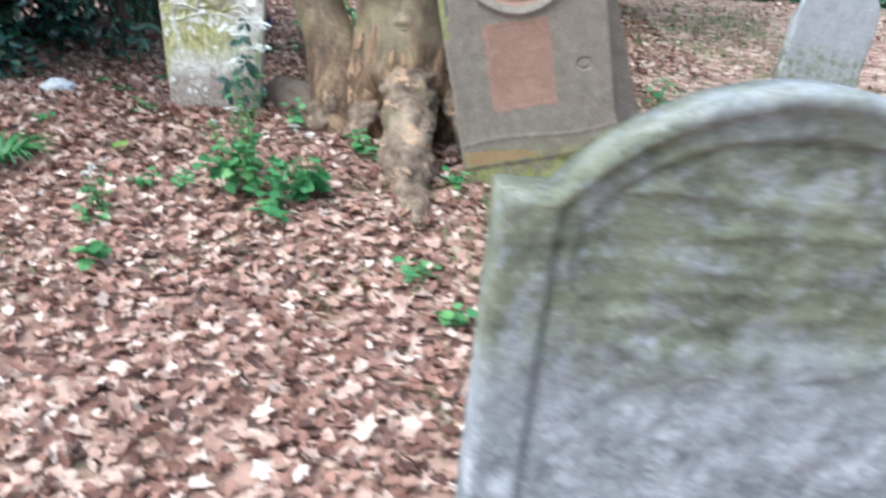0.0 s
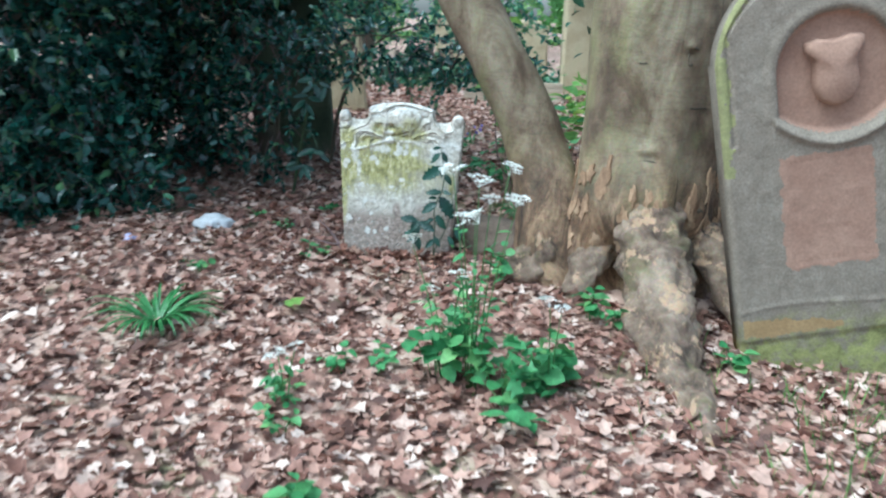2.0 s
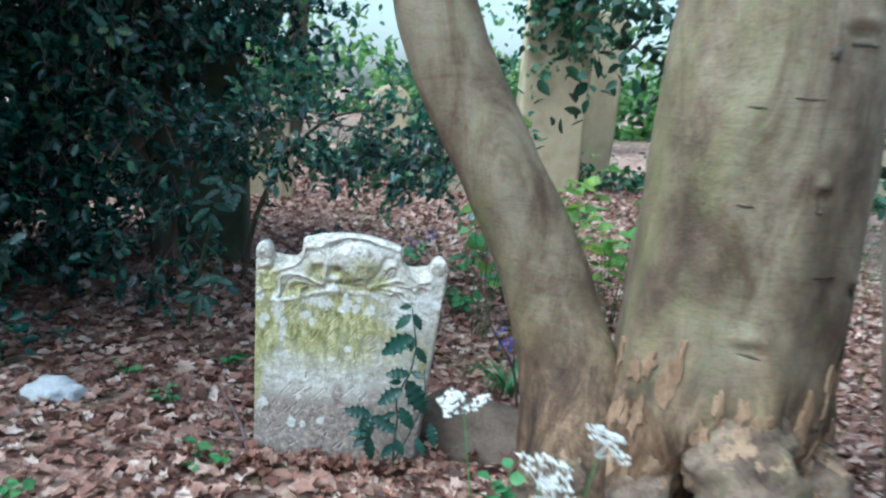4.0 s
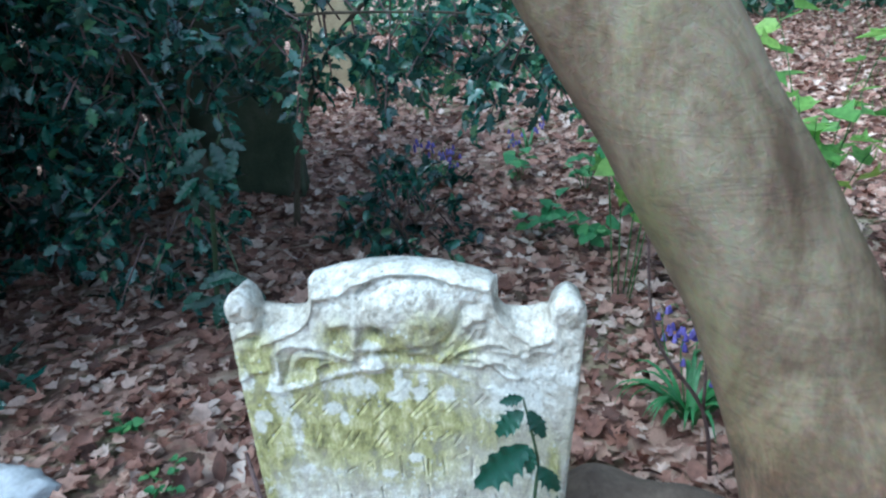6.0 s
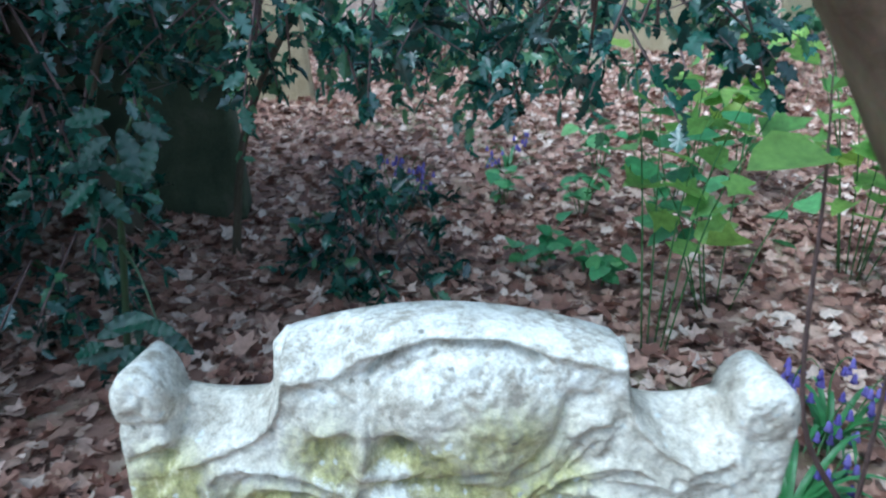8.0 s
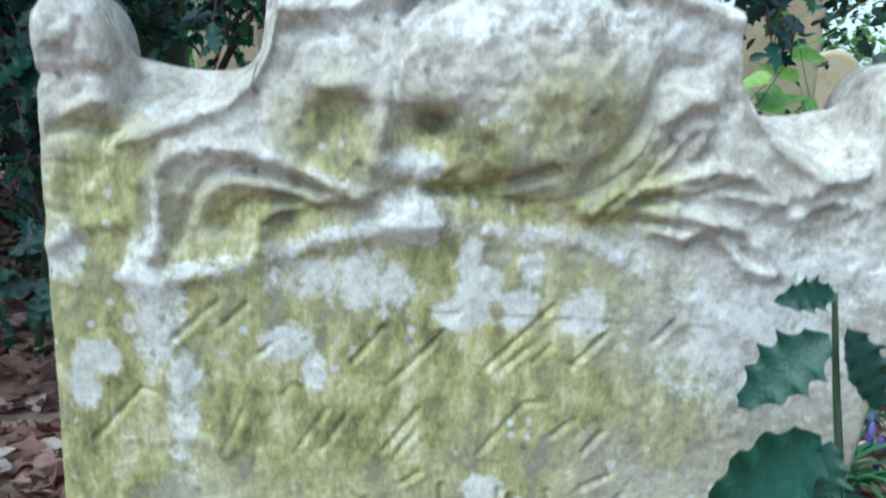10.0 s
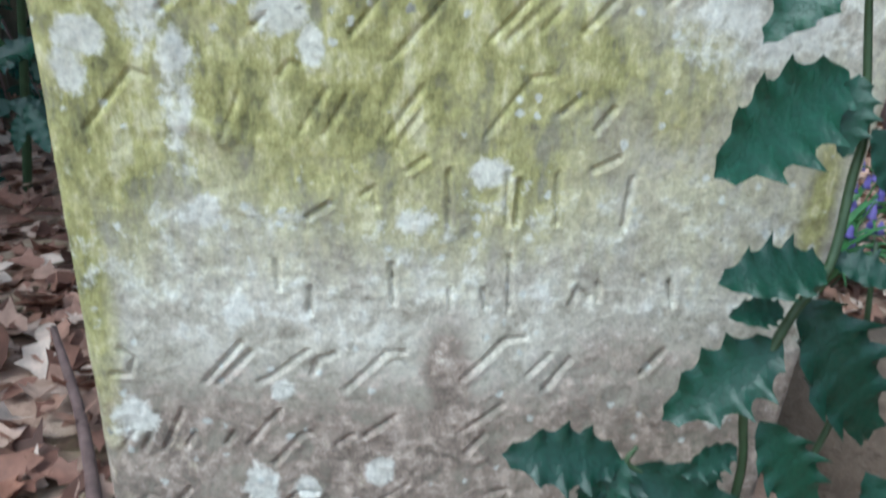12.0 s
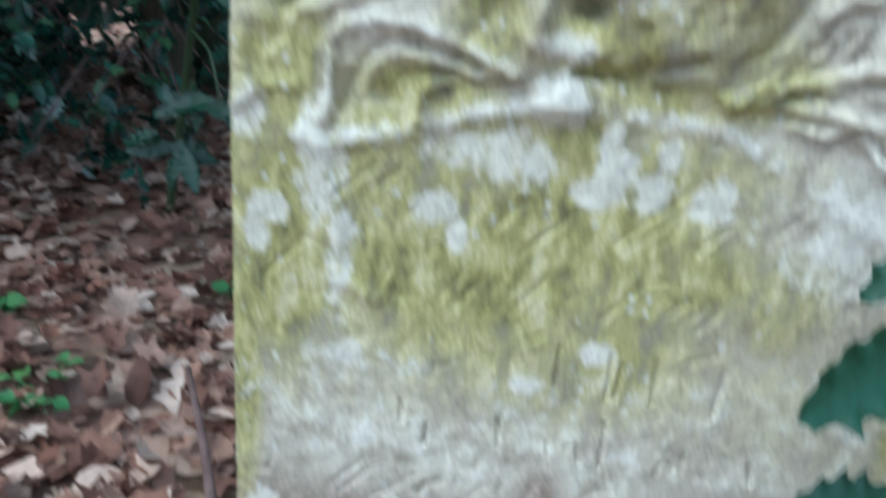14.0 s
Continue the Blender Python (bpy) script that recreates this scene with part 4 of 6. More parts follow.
red = slab("headstone", 0.0, 1.06, -0.35, red_top, 0.16, red_relief, 190, 250, mat_red, None, 0.03)
for vert in red.data.vertices:
    if vert.co.x > 0.9 and vert.co.z < 0.34:
        u = (0.34 - vert.co.z) / 0.6
        vert.co.x += 0.20 * u ** 1.5 * min(1, (vert.co.x - 0.9) / 0.16)
red.matrix_world = pose(0.515, 6.165, -0.02, 0, -RED_ROT, 0)
tagged(red, "weathered red sandstone headstone with round top, leaning, mossy foot", "headstone")
RED_M = red.matrix_world.copy()


def shield_outline(k):
    pts = []
    for x, z in ((-1, 0.9), (-0.55, 0.98), (-0.2, 0.9), (0.2, 0.9), (0.55, 0.98), (1, 0.92), (1.02, 0.62), (0.78, 0.42), (0.74, 0.05), (0.80, -0.35), (0.6, -0.78), (0.2, -1), (-0.2, -1), (-0.6, -0.78), (-0.80, -0.35), (-0.74, 0.05), (-0.78, 0.42), (-1.02, 0.62)):
        pts.append((x * 0.125 * k, z * 0.16 * k))
    return pts


def plate(outline, y0, y1, shrink=0.85):
    """A raised piece with a bevelled rim, its front at y1 towards -y."""
    k = len(outline)
    vs = [(x, y0, z) for x, z in outline] + [(x * 0.97, y1 * 0.8 + y0 * 0.2, z * 0.97) for x, z in outline] + [(x * shrink, y1, z * shrink) for x, z in outline] + [(0, y1 - 0.012, 0)]
    fs = []
    for ring in (0, 1):
        for i in range(k):
            j = (i + 1) % k
            fs.append((ring * k + i, ring * k + j, (ring + 1) * k + j, (ring + 1) * k + i))
    fs += [(2 * k + i, 2 * k + (i + 1) % k, 3 * k) for i in range(k)]
    return vs, fs


v_, f_ = plate(shield_outline(1.0), 0.06, -0.012)
part_ob = piece("shield", v_, f_, mat_redpanel, red, "worn carved shield in a niche")
part_ob.location = (0.53, 0.0, 1.38)
# bare red and ochre stone where the skin has scaled off
red.data.materials.append(mat_redpanel)
red.data.materials.append(mat_ochre)
red.data.materials.append(mat_moss)
for face in red.data.polygons:
    fx, fz = face.center.x, face.center.z
    if face.center.y > 0.08:
        continue
    ragged = 0.016 * noise.noise(Vector((fx * 14, 0, fz * 14))) + 0.01 * noise.noise(Vector((fx * 40, 3, fz * 40)))
    if float(niche_edge(np.array(fx), np.array(fz))) > 0.012 + 0.3 * ragged or max(abs(fx - 0.46) - 0.21, abs(fz - 0.73) - 0.28) < ragged:
        face.material_index = 1
    elif fz > 0.95 and fx < 0.42 and min(fx, float(red_top_v(np.array(fx))) - fz) < 0.05 + 2.5 * ragged:
        face.material_index = 3
    elif 0.11 + ragged < fz < 0.20 + ragged - 0.05 * (fx / 0.5) ** 2 and 0.02 < fx < 0.5 + ragged:
        face.material_index = 2

# ---- near grey headstone ----
NEAR = (0.86, 2.52, 0.0)


def near_top(x):
    if abs(x) > 0.47:
        return 1.195
    return 1.20 + 0.225 * (math.sqrt(max(0, 1 - (x / 0.62) ** 2)) - 0.652) / 0.348


def near_top_v(X):
    return np.where(np.abs(X) > 0.47, 1.195, 1.20 + 0.225 * (np.sqrt(np.clip(1 - (X / 0.62) ** 2, 0, 1)) - 0.652) / 0.348)


def near_relief(X, Z):
    rim = near_top_v(X) - Z
    h = -0.016 * smooth(0.03, 0.05, rim) * (np.abs(X) < 0.46)
    lun = 1.0 - ((X / 0.43) ** 2 + ((Z - 1.07) / 0.26) ** 2)
    h = h - 0.014 * smooth(0, 0.06, lun) * smooth(0.86, 0.9, Z)
    for z_ in (1.20, 1.13, 1.06, 1.0, 0.95):
        wob = z_ + 0.012 * np.sin(9 * X + 40 * z_)
        h = h + 0.006 * (1 + grit(X, Z, 9, 77)) * np.exp(-(((Z - wob) / 0.012) ** 2)) * smooth(0.0, 0.15, lun)
    h = h + 0.005 * np.exp(-(((lun - 0.0) / 0.05) ** 2)) * (Z < 1.12) * (Z > 0.82)
    px = np.abs(X) - 0.455
    h = h - 0.008 * np.exp(-((px / 0.012) ** 2)) * (Z < 1.1)
    return h + worn(X, Z, 41, 1.2)


near = slab("headstone", -0.575, 0.575, -0.3, near_top, 0.13, near_relief, 150, 170, mat_near, None, 0.02)
near.matrix_world = pose(*NEAR, 0, 2.0, 2.0)
tagged(near, "grey headstone with raised round top and mossy sunken face", "headstone")


# ---- old beech, forked at the ground ----
TREE = (0.11, 7.08)
tree = empty_at("beech_tree", TREE[0], TREE[1], gz(*TREE))


ROOT_LOBES = ((-1.55, 0.34, 0.16), (-2.75, 0.30, 0.3), (0.15, 0.28, 0.3), (1.4, 0.2, 0.4), (2.4, 0.22, 0.4))
SCARS = ((-1.35, 1.48, 0.05), (-1.18, 2.02, 0.14), (-0.7, 1.13, 0.05), (-1.75, 0.92, 0.09))


def apart(a, b_):
    return (a - b_ + math.pi) % (2 * math.pi) - math.pi


def trunk_radius(a, z):
    r_ = 0.425 - 0.035 * float(smooth(0.6, 2.4, z)) - 0.08 * float(smooth(2.4, 7, z))
    for ra_, amp, wid in ROOT_LOBES:
        r_ += amp * math.exp(-(apart(a, ra_) / wid) ** 2) * math.exp(-max(0, z + 0.05) / 0.33)
    p = Vector((math.cos(a) * 0.9, math.sin(a) * 0.9, z * 0.7))
    r_ += 0.022 * noise.noise(p * 2.2) + 0.010 * noise.noise(p * 6) + 0.02 * math.exp(-max(0, z) / 0.5) * noise.noise(p * 9)
    r_ += 0.018 * math.cos(3 * a + 1.0) + 0.010 * math.cos(5 * a + z)
    torn = math.exp(-(max(0, z - 0.45) / 0.25) ** 2)
    q = Vector((math.cos(a) * 7, math.sin(a) * 7, z * 3.2))
    r_ += torn * (0.03 * abs(noise.noise(q)) + 0.018 * noise.noise(q * 2.3) + 0.010 * noise.noise(q * 5))
    for sa, sz, wd in SCARS:
        r_ += 0.016 * math.exp(-(apart(a, sa) / (wd * 1.2)) ** 2) * (math.exp(-((z - sz - 0.03) / 0.03) ** 2) - 1.6 * math.exp(-((z - sz) / 0.02) ** 2))
    for ha in (-2.06, -1.02):
        r_ -= 0.38 * math.exp(-(apart(a, ha) / 0.19) ** 2) * math.exp(-((z - 0.24) / 0.16) ** 2)
    return r_


def on_trunk(a, z, off):
    r_ = trunk_radius(a, z) + off
    return (TREE[0] + r_ * math.cos(a) + 0.009 * (z - 1), TREE[1] + r_ * math.sin(a), z)


def trunk_shell():
    seg, zs = 130, np.concatenate([np.linspace(-0.3, 0.95, 70), np.linspace(0.965, 2.5, 102), np.linspace(2.6, 7.0, 18)])
    vs = [on_trunk(2 * math.pi * k_ / seg, z, 0.0) for z in zs for k_ in range(seg)]
    fs = []
    for i in range(len(zs) - 1):
        for k_ in range(seg):
            k2 = (k_ + 1) % seg
            fs.append((i * seg + k_, i * seg + k2, (i + 1) * seg + k2, (i + 1) * seg + k_))
    fs.append(tuple((len(zs) - 1) * seg + k_ for k_ in range(seg)))
    return vs, fs


def own(ob, parent):
    """Put ob, modelled in world places, under parent without moving it."""
    ob.parent = parent
    ob.matrix_parent_inverse = Matrix.Translation(parent.location).inverted()
    return ob


def lift(vs, dz):
    return [(x, y, z + dz) for x, y, z in vs]


own(piece("trunk", *trunk_shell(), mat_bark), tree)


def patch_on(a0, z0, wide, tall, seed, off):
    """A ragged thin plate that follows the trunk."""
    rr = random.Random(seed)
    k_ = 14
    vs = [on_trunk(a0, z0, off + 0.002)]
    for i in range(k_):
        an = 2 * math.pi * i / k_
        q = rr.uniform(0.45, 1.2)
        vs.append(on_trunk(a0 + wide * q * math.cos(an), z0 + tall * q * math.sin(an), off))
    for i in range(k_):
        x, y, z = vs[1 + i]
        dx, dy = x - TREE[0], y - TREE[1]
        vs.append((TREE[0] + dx * 0.9, TREE[1] + dy * 0.9, z))
    fs = [(0, 1 + i, 1 + (i + 1) % k_) for i in range(k_)] + [(1 + i, 1 + k_ + i, 1 + k_ + (i + 1) % k_, 1 + (i + 1) % k_) for i in range(k_)]
    return vs, fs


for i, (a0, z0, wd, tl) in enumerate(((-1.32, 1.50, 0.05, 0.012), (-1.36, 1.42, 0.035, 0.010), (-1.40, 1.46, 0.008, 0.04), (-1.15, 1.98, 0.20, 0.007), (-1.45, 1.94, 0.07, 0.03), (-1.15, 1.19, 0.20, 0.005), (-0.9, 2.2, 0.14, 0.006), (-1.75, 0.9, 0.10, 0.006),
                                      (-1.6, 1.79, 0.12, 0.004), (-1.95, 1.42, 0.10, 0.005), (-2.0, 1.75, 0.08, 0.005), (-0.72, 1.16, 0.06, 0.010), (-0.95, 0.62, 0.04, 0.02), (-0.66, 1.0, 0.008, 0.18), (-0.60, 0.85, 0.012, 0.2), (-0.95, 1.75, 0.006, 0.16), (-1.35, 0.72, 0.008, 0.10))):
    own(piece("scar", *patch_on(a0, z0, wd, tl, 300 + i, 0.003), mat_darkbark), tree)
rr = random.Random(15)
for i in range(70):
    a0, z0 = rr.uniform(-2.9, -0.35), rr.uniform(0.16, 0.84)
    own(piece("bark_flake", *patch_on(a0, z0, rr.uniform(0.03, 0.085), rr.uniform(0.03, 0.10), 400 + i, rr.uniform(0.003, 0.012)), mat_flake, None, "torn pale brown bark", True), tree)
limb = tube([(-0.35, 7.00, -0.25, 0.28), (-0.41, 7.02, 0.15, 0.25), (-0.475, 7.08, 0.55, 0.215), (-0.555, 7.14, 0.85, 0.19), (-0.685, 7.19, 1.15, 0.175), (-0.945, 7.22, 1.6, 0.168),
             (-1.12, 7.24, 1.95, 0.164), (-1.23, 7.26, 2.35, 0.155), (-1.28, 7.3, 2.9, 0.14), (-1.36, 7.4, 3.8, 0.12), (-1.7, 7.5, 5.2, 0.08)], 40, 10, 0.09, 2.6)
own(piece("limb", *limb, mat_bark, None, "smooth grey-brown leaning limb"), tree)
for rows in ([(0.10, 6.95, 0.70, 0.19), (0.10, 6.74, 0.50, 0.19), (0.10, 6.50, 0.32, 0.185), (0.10, 6.20, 0.14, 0.165), (0.13, 5.92, 0.01, 0.13), (0.17, 5.62, -0.06, 0.095), (0.18, 5.25, -0.12, 0.06)],
             [(-0.12, 7.0, 0.50, 0.13), (-0.20, 6.86, 0.32, 0.12), (-0.28, 6.74, 0.17, 0.09), (-0.36, 6.66, 0.07, 0.06), (-0.44, 6.60, 0.0, 0.03)],
             [(-0.38, 7.02, 0.45, 0.15), (-0.48, 6.95, 0.30, 0.14), (-0.62, 6.88, 0.16, 0.11), (-0.80, 6.86, 0.08, 0.06)],
             [(0.34, 7.0, 0.60, 0.13), (0.42, 6.85, 0.42, 0.12), (0.52, 6.66, 0.22, 0.09), (0.58, 6.45, 0.04, 0.05)]):
    own(piece("root", *tube(rows, 44, 18, 0.34, 9.0), mat_root, None, "torn grey-brown surface root"), tree)
for rows in ([(0.15, 7.08, 5.0, 0.22), (1.0, 6.6, 6.6, 0.13), (1.9, 6.2, 8.0, 0.05)], [(0.15, 7.1, 5.4, 0.2), (-0.6, 7.7, 7.0, 0.12), (-1.3, 8.2, 8.6, 0.05)], [(0.15, 7.1, 6.5, 0.24), (0.2, 7.0, 8.0, 0.14), (0.1, 6.7, 9.6, 0.05)]):
    own(piece("limb", *tube(rows, 10, 4, 0.05), mat_bark), tree)
rng = np.random.default_rng(4)
hubs = np.array([(1.9, 6.2, 8.2), (-1.3, 8.2, 8.7), (0.1, 6.7, 9.7), (-1.7, 7.5, 5.9), (0.9, 7.6, 9.0)])
cl = hubs[rng.choice(5, 240, p=(0.42, 0.06, 0.26, 0.02, 0.24))] + rng.normal(0, 1, (240, 3)) * (0.9, 0.9, 0.6)
pl = np.repeat(cl, 12, 0) + rng.normal(0, 0.22, (2880, 3))
own(piece("crown", *scattered(OVALS, pl, rng.normal(0, 1, (2880, 3)), rng.uniform(0.07, 0.11, 2880), 5), mat_tree), tree)
tagged(tree, "old smooth-barked beech forked near the ground, torn roots", "tree")


# ---- holly ----
def bush(name, label, middles, twigs, leaves, size, mat, seed, protos, stems=(), reach=0.45):
    """A shrub: stems, many twigs through soft volumes (x, y, z, rx, ry, rz), leaves along each twig."""
    rng = np.random.default_rng(seed)
    x, y = middles[0][0], middles[0][1]
    top = empty_at(name, x, y, gz(x, y))
    mids = np.array(middles, float)
    vol = np.prod(mids[:, 3:], axis=1) ** 0.6
    pick = rng.choice(len(mids), twigs, p=vol / vol.sum())
    d = rng.normal(0, 1, (twigs, 3))
    d /= np.linalg.norm(d, axis=1)[:, None]
    r_ = rng.uniform(0.25, 1, (twigs, 1)) ** 0.5
    a = mids[pick, :3] + d * r_ * mids[pick, 3:]
    gr_ = ground_z(a[:, 0], a[:, 1])
    a[:, 2] = np.maximum(a[:, 2], gr_ + 0.06)
    way = d * 0.8 + rng.normal(0, 0.45, (twigs, 3)) + (0, -0.1, -0.15)
    way /= np.linalg.norm(way, axis=1)[:, None]
    ln = reach * rng.uniform(0.6, 1.3, (twigs, 1))
    u = np.linspace(0.1, 1, leaves)
    pts = a[:, None] + way[:, None] * (u[None, :, None] * ln[:, None]) + np.array([0, 0, -0.12])[None, None] * (u[None, :, None] ** 2) * ln[:, None]
    lw = way[:, None] * 0.55 + rng.normal(0, 0.75, (twigs, leaves, 3))
    P, W = pts.reshape(-1, 3), lw.reshape(-1, 3)
    P[:, 2] = np.maximum(P[:, 2], ground_z(P[:, 0], P[:, 1]) + 0.03)
    own(piece("foliage", *scattered(protos, P, W, size * rng.uniform(0.7, 1.25, len(P)), seed + 1, 0.8), mat), top)["kind"] = "stuff"
    tv, tf = [], []
    for i in range(twigs):
        e = pts[i, -1]
        s, m = a[i] - way[i] * 0.1, pts[i, leaves // 2]
        for q, w in ((s, 0.006), (m, 0.0045), (e, 0.002)):
            tv += [(q[0] + w, q[1], q[2]), (q[0] - 0.5 * w, q[1] + 0.87 * w, q[2]), (q[0] - 0.5 * w, q[1] - 0.87 * w, q[2])]
        o = 9 * i
        for g in (0, 3):
            for k_ in range(3):
                tf.append((o + g + k_, o + g + (k_ + 1) % 3, o + g + 3 + (k_ + 1) % 3, o + g + 3 + k_))
    tagged(own(piece("twig", tv, tf, mat_twig), top), kind="stuff")
    for rows in stems:
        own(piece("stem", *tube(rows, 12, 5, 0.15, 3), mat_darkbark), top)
    tagged(top, label, "shrub")
    return top


# last volume: unseen crown above the view, added to shade the bush and litter
bush("holly_bush", "dense dark glossy holly bush reaching the leaf litter",
     [(-5.1, 8.8, 1.3, 1.25, 1.2, 1.3), (-4.9, 8.6, 2.9, 1.4, 1.2, 1.0), (-4.6, 7.9, 0.7, 0.7, 0.6, 0.6), (-5.6, 7.4, 1.2, 0.9, 0.9, 1.2), (-3.95, 8.05, 0.5, 0.45, 0.4, 0.4), (-3.85, 9.4, 0.75, 0.35, 0.35, 0.45), (-5.4, 7.6, 4.6, 1.5, 1.4, 0.9)], 3300, 13, 0.1, mat_holly, 11, SPINES,
     ([(-5.0, 8.9, -0.1, 0.10), (-4.9, 8.8, 1.2, 0.08), (-4.7, 8.7, 2.8, 0.04)],))
# last two volumes hang out of view, added only to shade the litter below
bush("holly_bush", "tall dark holly with hanging glossy branches",
     [(-3.5, 10.7, 2.9, 1.2, 0.9, 1.0), (-3.7, 9.7, 2.3, 0.8, 0.6, 0.8), (-2.5, 10.1, 2.0, 0.4, 0.3, 0.4), (-4.2, 10.2, 1.3, 0.8, 0.6, 0.9), (-3.6, 7.6, 3.5, 1.3, 1.2, 0.5), (-4.4, 7.6, 4.6, 1.3, 1.3, 0.7)], 2200, 13, 0.098, mat_holly, 21, SPINES,
     ([(-3.05, 9.9, -0.1, 0.13), (-3.2, 10.0, 0.6, 0.10), (-3.55, 10.1, 1.5, 0.09), (-3.4, 10.3, 3.0, 0.05)],
      [(-3.6, 10.0, -0.1, 0.10), (-3.95, 9.9, 0.8, 0.085), (-4.3, 9.8, 1.8, 0.06)]))
# added foliage mass that blocks the bright background behind the holly
bush("backdrop_yew", "dense dark evergreen yew added to darken the gaps behind the holly",
     [(-6.3, 13.2, 2.0, 1.8, 1.2, 1.6), (-8.5, 11.5, 2.4, 2.0, 2.0, 2.6), (-8.0, 7.5, 2.2, 1.6, 2.0, 2.2)], 1150, 10, 0.16, mat_yew, 31, OVALS,
     ([(-5.4, 13.0, -0.1, 0.3), (-5.5, 13.1, 2.0, 0.24), (-5.4, 13.2, 4.5, 0.1)],), 0.6)


# ---- stones in the background ----
def plain_relief(X, Z):
    return worn(X, Z, 51, 1.5)


def old_stone(w, h, thick, kind, mat, m, label):
    if kind == "round":
        def top(x):
            return h - w / 2 + math.sqrt(max(0, (w / 2) ** 2 - x * x) + 1e-9) if abs(x) <= w / 2 else h - w / 2
    elif kind == "gothic":
        def top(x):
            return h - 0.9 * abs(x) ** 1.5 / (w / 2) ** 0.5 - 0.25 * max(0, abs(x) - 0.38 * w)
    else:
        def top(x):
            return h if abs(x) < 0.34 * w else h - 0.09
    ob = slab("headstone", -w / 2, w / 2, -0.3, top, thick, plain_relief, 40, 30, mat, None, 0.02)
    ob.matrix_world = m
    return tagged(ob, label, "headstone", "old headstones")


old_stone(0.80, 2.0, 0.12, "gothic", mat_shadestone, pose(-2.95, 10.2, gz(-2.95, 10.2), 0, -3, 0), "tall mossy headstone with holly shade put into its dark colour")
old_stone(0.75, 1.4, 0.12, "round", mat_tanstone, pose(-5.1, 13.0, gz(-5.1, 13), 0, -6, 10), "tan sandstone headstone half hidden by holly")
old_stone(0.55, 1.3, 0.12, "shoulder", mat_tanstone, pose(-3.0, 13.0, gz(-3, 13), 0, -5, 0), "tan sandstone headstone half hidden by holly")
old_stone(0.85, 1.25, 0.12, "round", mat_grey, pose(4.25, 9.0, gz(4.25, 9), 0, 5, 0), "grey headstone standing in leaf litter")
for x, y, w, h, kd, tl in ((-0.5, 18.0, 0.9, 1.1, "shoulder", 0), (1.25, 16.6, 1.05, 2.7, "shoulder", 1), (3.3, 16.8, 1.15, 2.6, "shoulder", -2), (5.0, 18.6, 0.9, 1.4, "round", 2),
                           (6.8, 17.2, 1.0, 1.5, "shoulder", -2), (8.6, 19.0, 0.9, 1.6, "gothic", 3), (10.6, 18.0, 1.0, 1.3, "round", 0), (-2.0, 19.5, 0.8, 1.3, "round", -2), (13.0, 19.5, 1.1, 1.6, "shoulder", 1)):
    old_stone(w, h, 0.14, kd, mat_tanstone, pose(x, y, gz(x, y), 0, tl, 0), "weathered tan sandstone headstone among ivy")
# tall monument wrapped in ivy
mon = empty_at("monument", 0.55, 15.2, gz(0.55, 15.2))
sh = slab("shaft", -0.48, 0.48, -0.3, lambda x: 2.95 - 0.5 * max(0, abs(x) - 0.2), 0.6, plain_relief, 30, 40, mat_tanstone, mon, 0.04)
rng = np.random.default_rng(8)
ip = np.column_stack([rng.normal(0.1, 0.42, 700), rng.uniform(-0.12, -0.02, 700), 2.6 + rng.normal(0, 0.42, 700)])
piece("ivy", *scattered(BROADS, ip, rng.normal(0, 1, (700, 3)) + (0, -0.3, -0.6), rng.uniform(0.07, 0.13, 700), 9, 0.9), mat_ivy, mon)
tagged(mon, "tall tan stone monument with ivy over its top", "monument")


# ---- far trees ----
def far_tree(x, y, h, spread, seed, mat, thick=0.22):
    rng = np.random.default_rng(seed)
    t_ = empty_at("tree", x, y, gz(x, y))
    b0 = gz(x, y)
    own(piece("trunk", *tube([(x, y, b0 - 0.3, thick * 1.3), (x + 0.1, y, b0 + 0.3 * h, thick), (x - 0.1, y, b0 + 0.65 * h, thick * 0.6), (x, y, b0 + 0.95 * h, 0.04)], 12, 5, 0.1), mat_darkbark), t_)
    tips = []
    for k_ in range(9):
        a = 2.4 * k_ + rng.uniform(0, 1)
        z1 = b0 + h * rng.uniform(0.25, 0.7)
        e = np.array([x + spread * math.cos(a) * rng.uniform(0.6, 1), y + spread * math.sin(a) * rng.uniform(0.6, 1), z1 + h * 0.16])
        own(piece("limb", *tube([(x, y, z1, thick * 0.4), ((x + e[0]) / 2, (y + e[1]) / 2, z1 + 0.25, thick * 0.25), (*e, 0.02)], 7, 3), mat_darkbark), t_)
        tips += [e, (e + np.array([x, y, z1])) / 2]
    tips = np.array(tips + [(x, y, b0 + h), (x, y, b0 + 0.8 * h)])
    c_ = tips[rng.integers(0, len(tips), 170)] + rng.normal(0, 1, (170, 3)) * (spread * 0.24, spread * 0.24, h * 0.09)
    p = np.repeat(c_, 14, 0) + rng.normal(0, 0.3, (170 * 14, 3))
    p[:, 2] = np.maximum(p[:, 2], b0 + 0.1)
    own(piece("crown", *scattered(OVALS, p, rng.normal(0, 1, (len(p), 3)), rng.uniform(0.14, 0.26, len(p)), seed + 1, 0.9), mat), t_)
    tagged(t_, "tall leafy churchyard tree with fresh spring foliage", "tree", "far trees")


for i, (x, y, h, s) in enumerate(((-9, 20, 8, 3.0), (-4.5, 22, 9, 3.0), (3.2, 24, 9, 3.0), (7.5, 25, 8, 3.0), (12, 23, 9, 3.4), (17, 22, 8, 3.2), (-14, 15, 9, 3.5), (22, 16, 9, 3.5), (10, 33, 11, 4))):
    far_tree(x, y, h, s, 50 + i, mat_tree if i % 3 else mat_yew)
far_tree(2.9, 13.4, 6, 2.0, 90, mat_yew, 0.13)

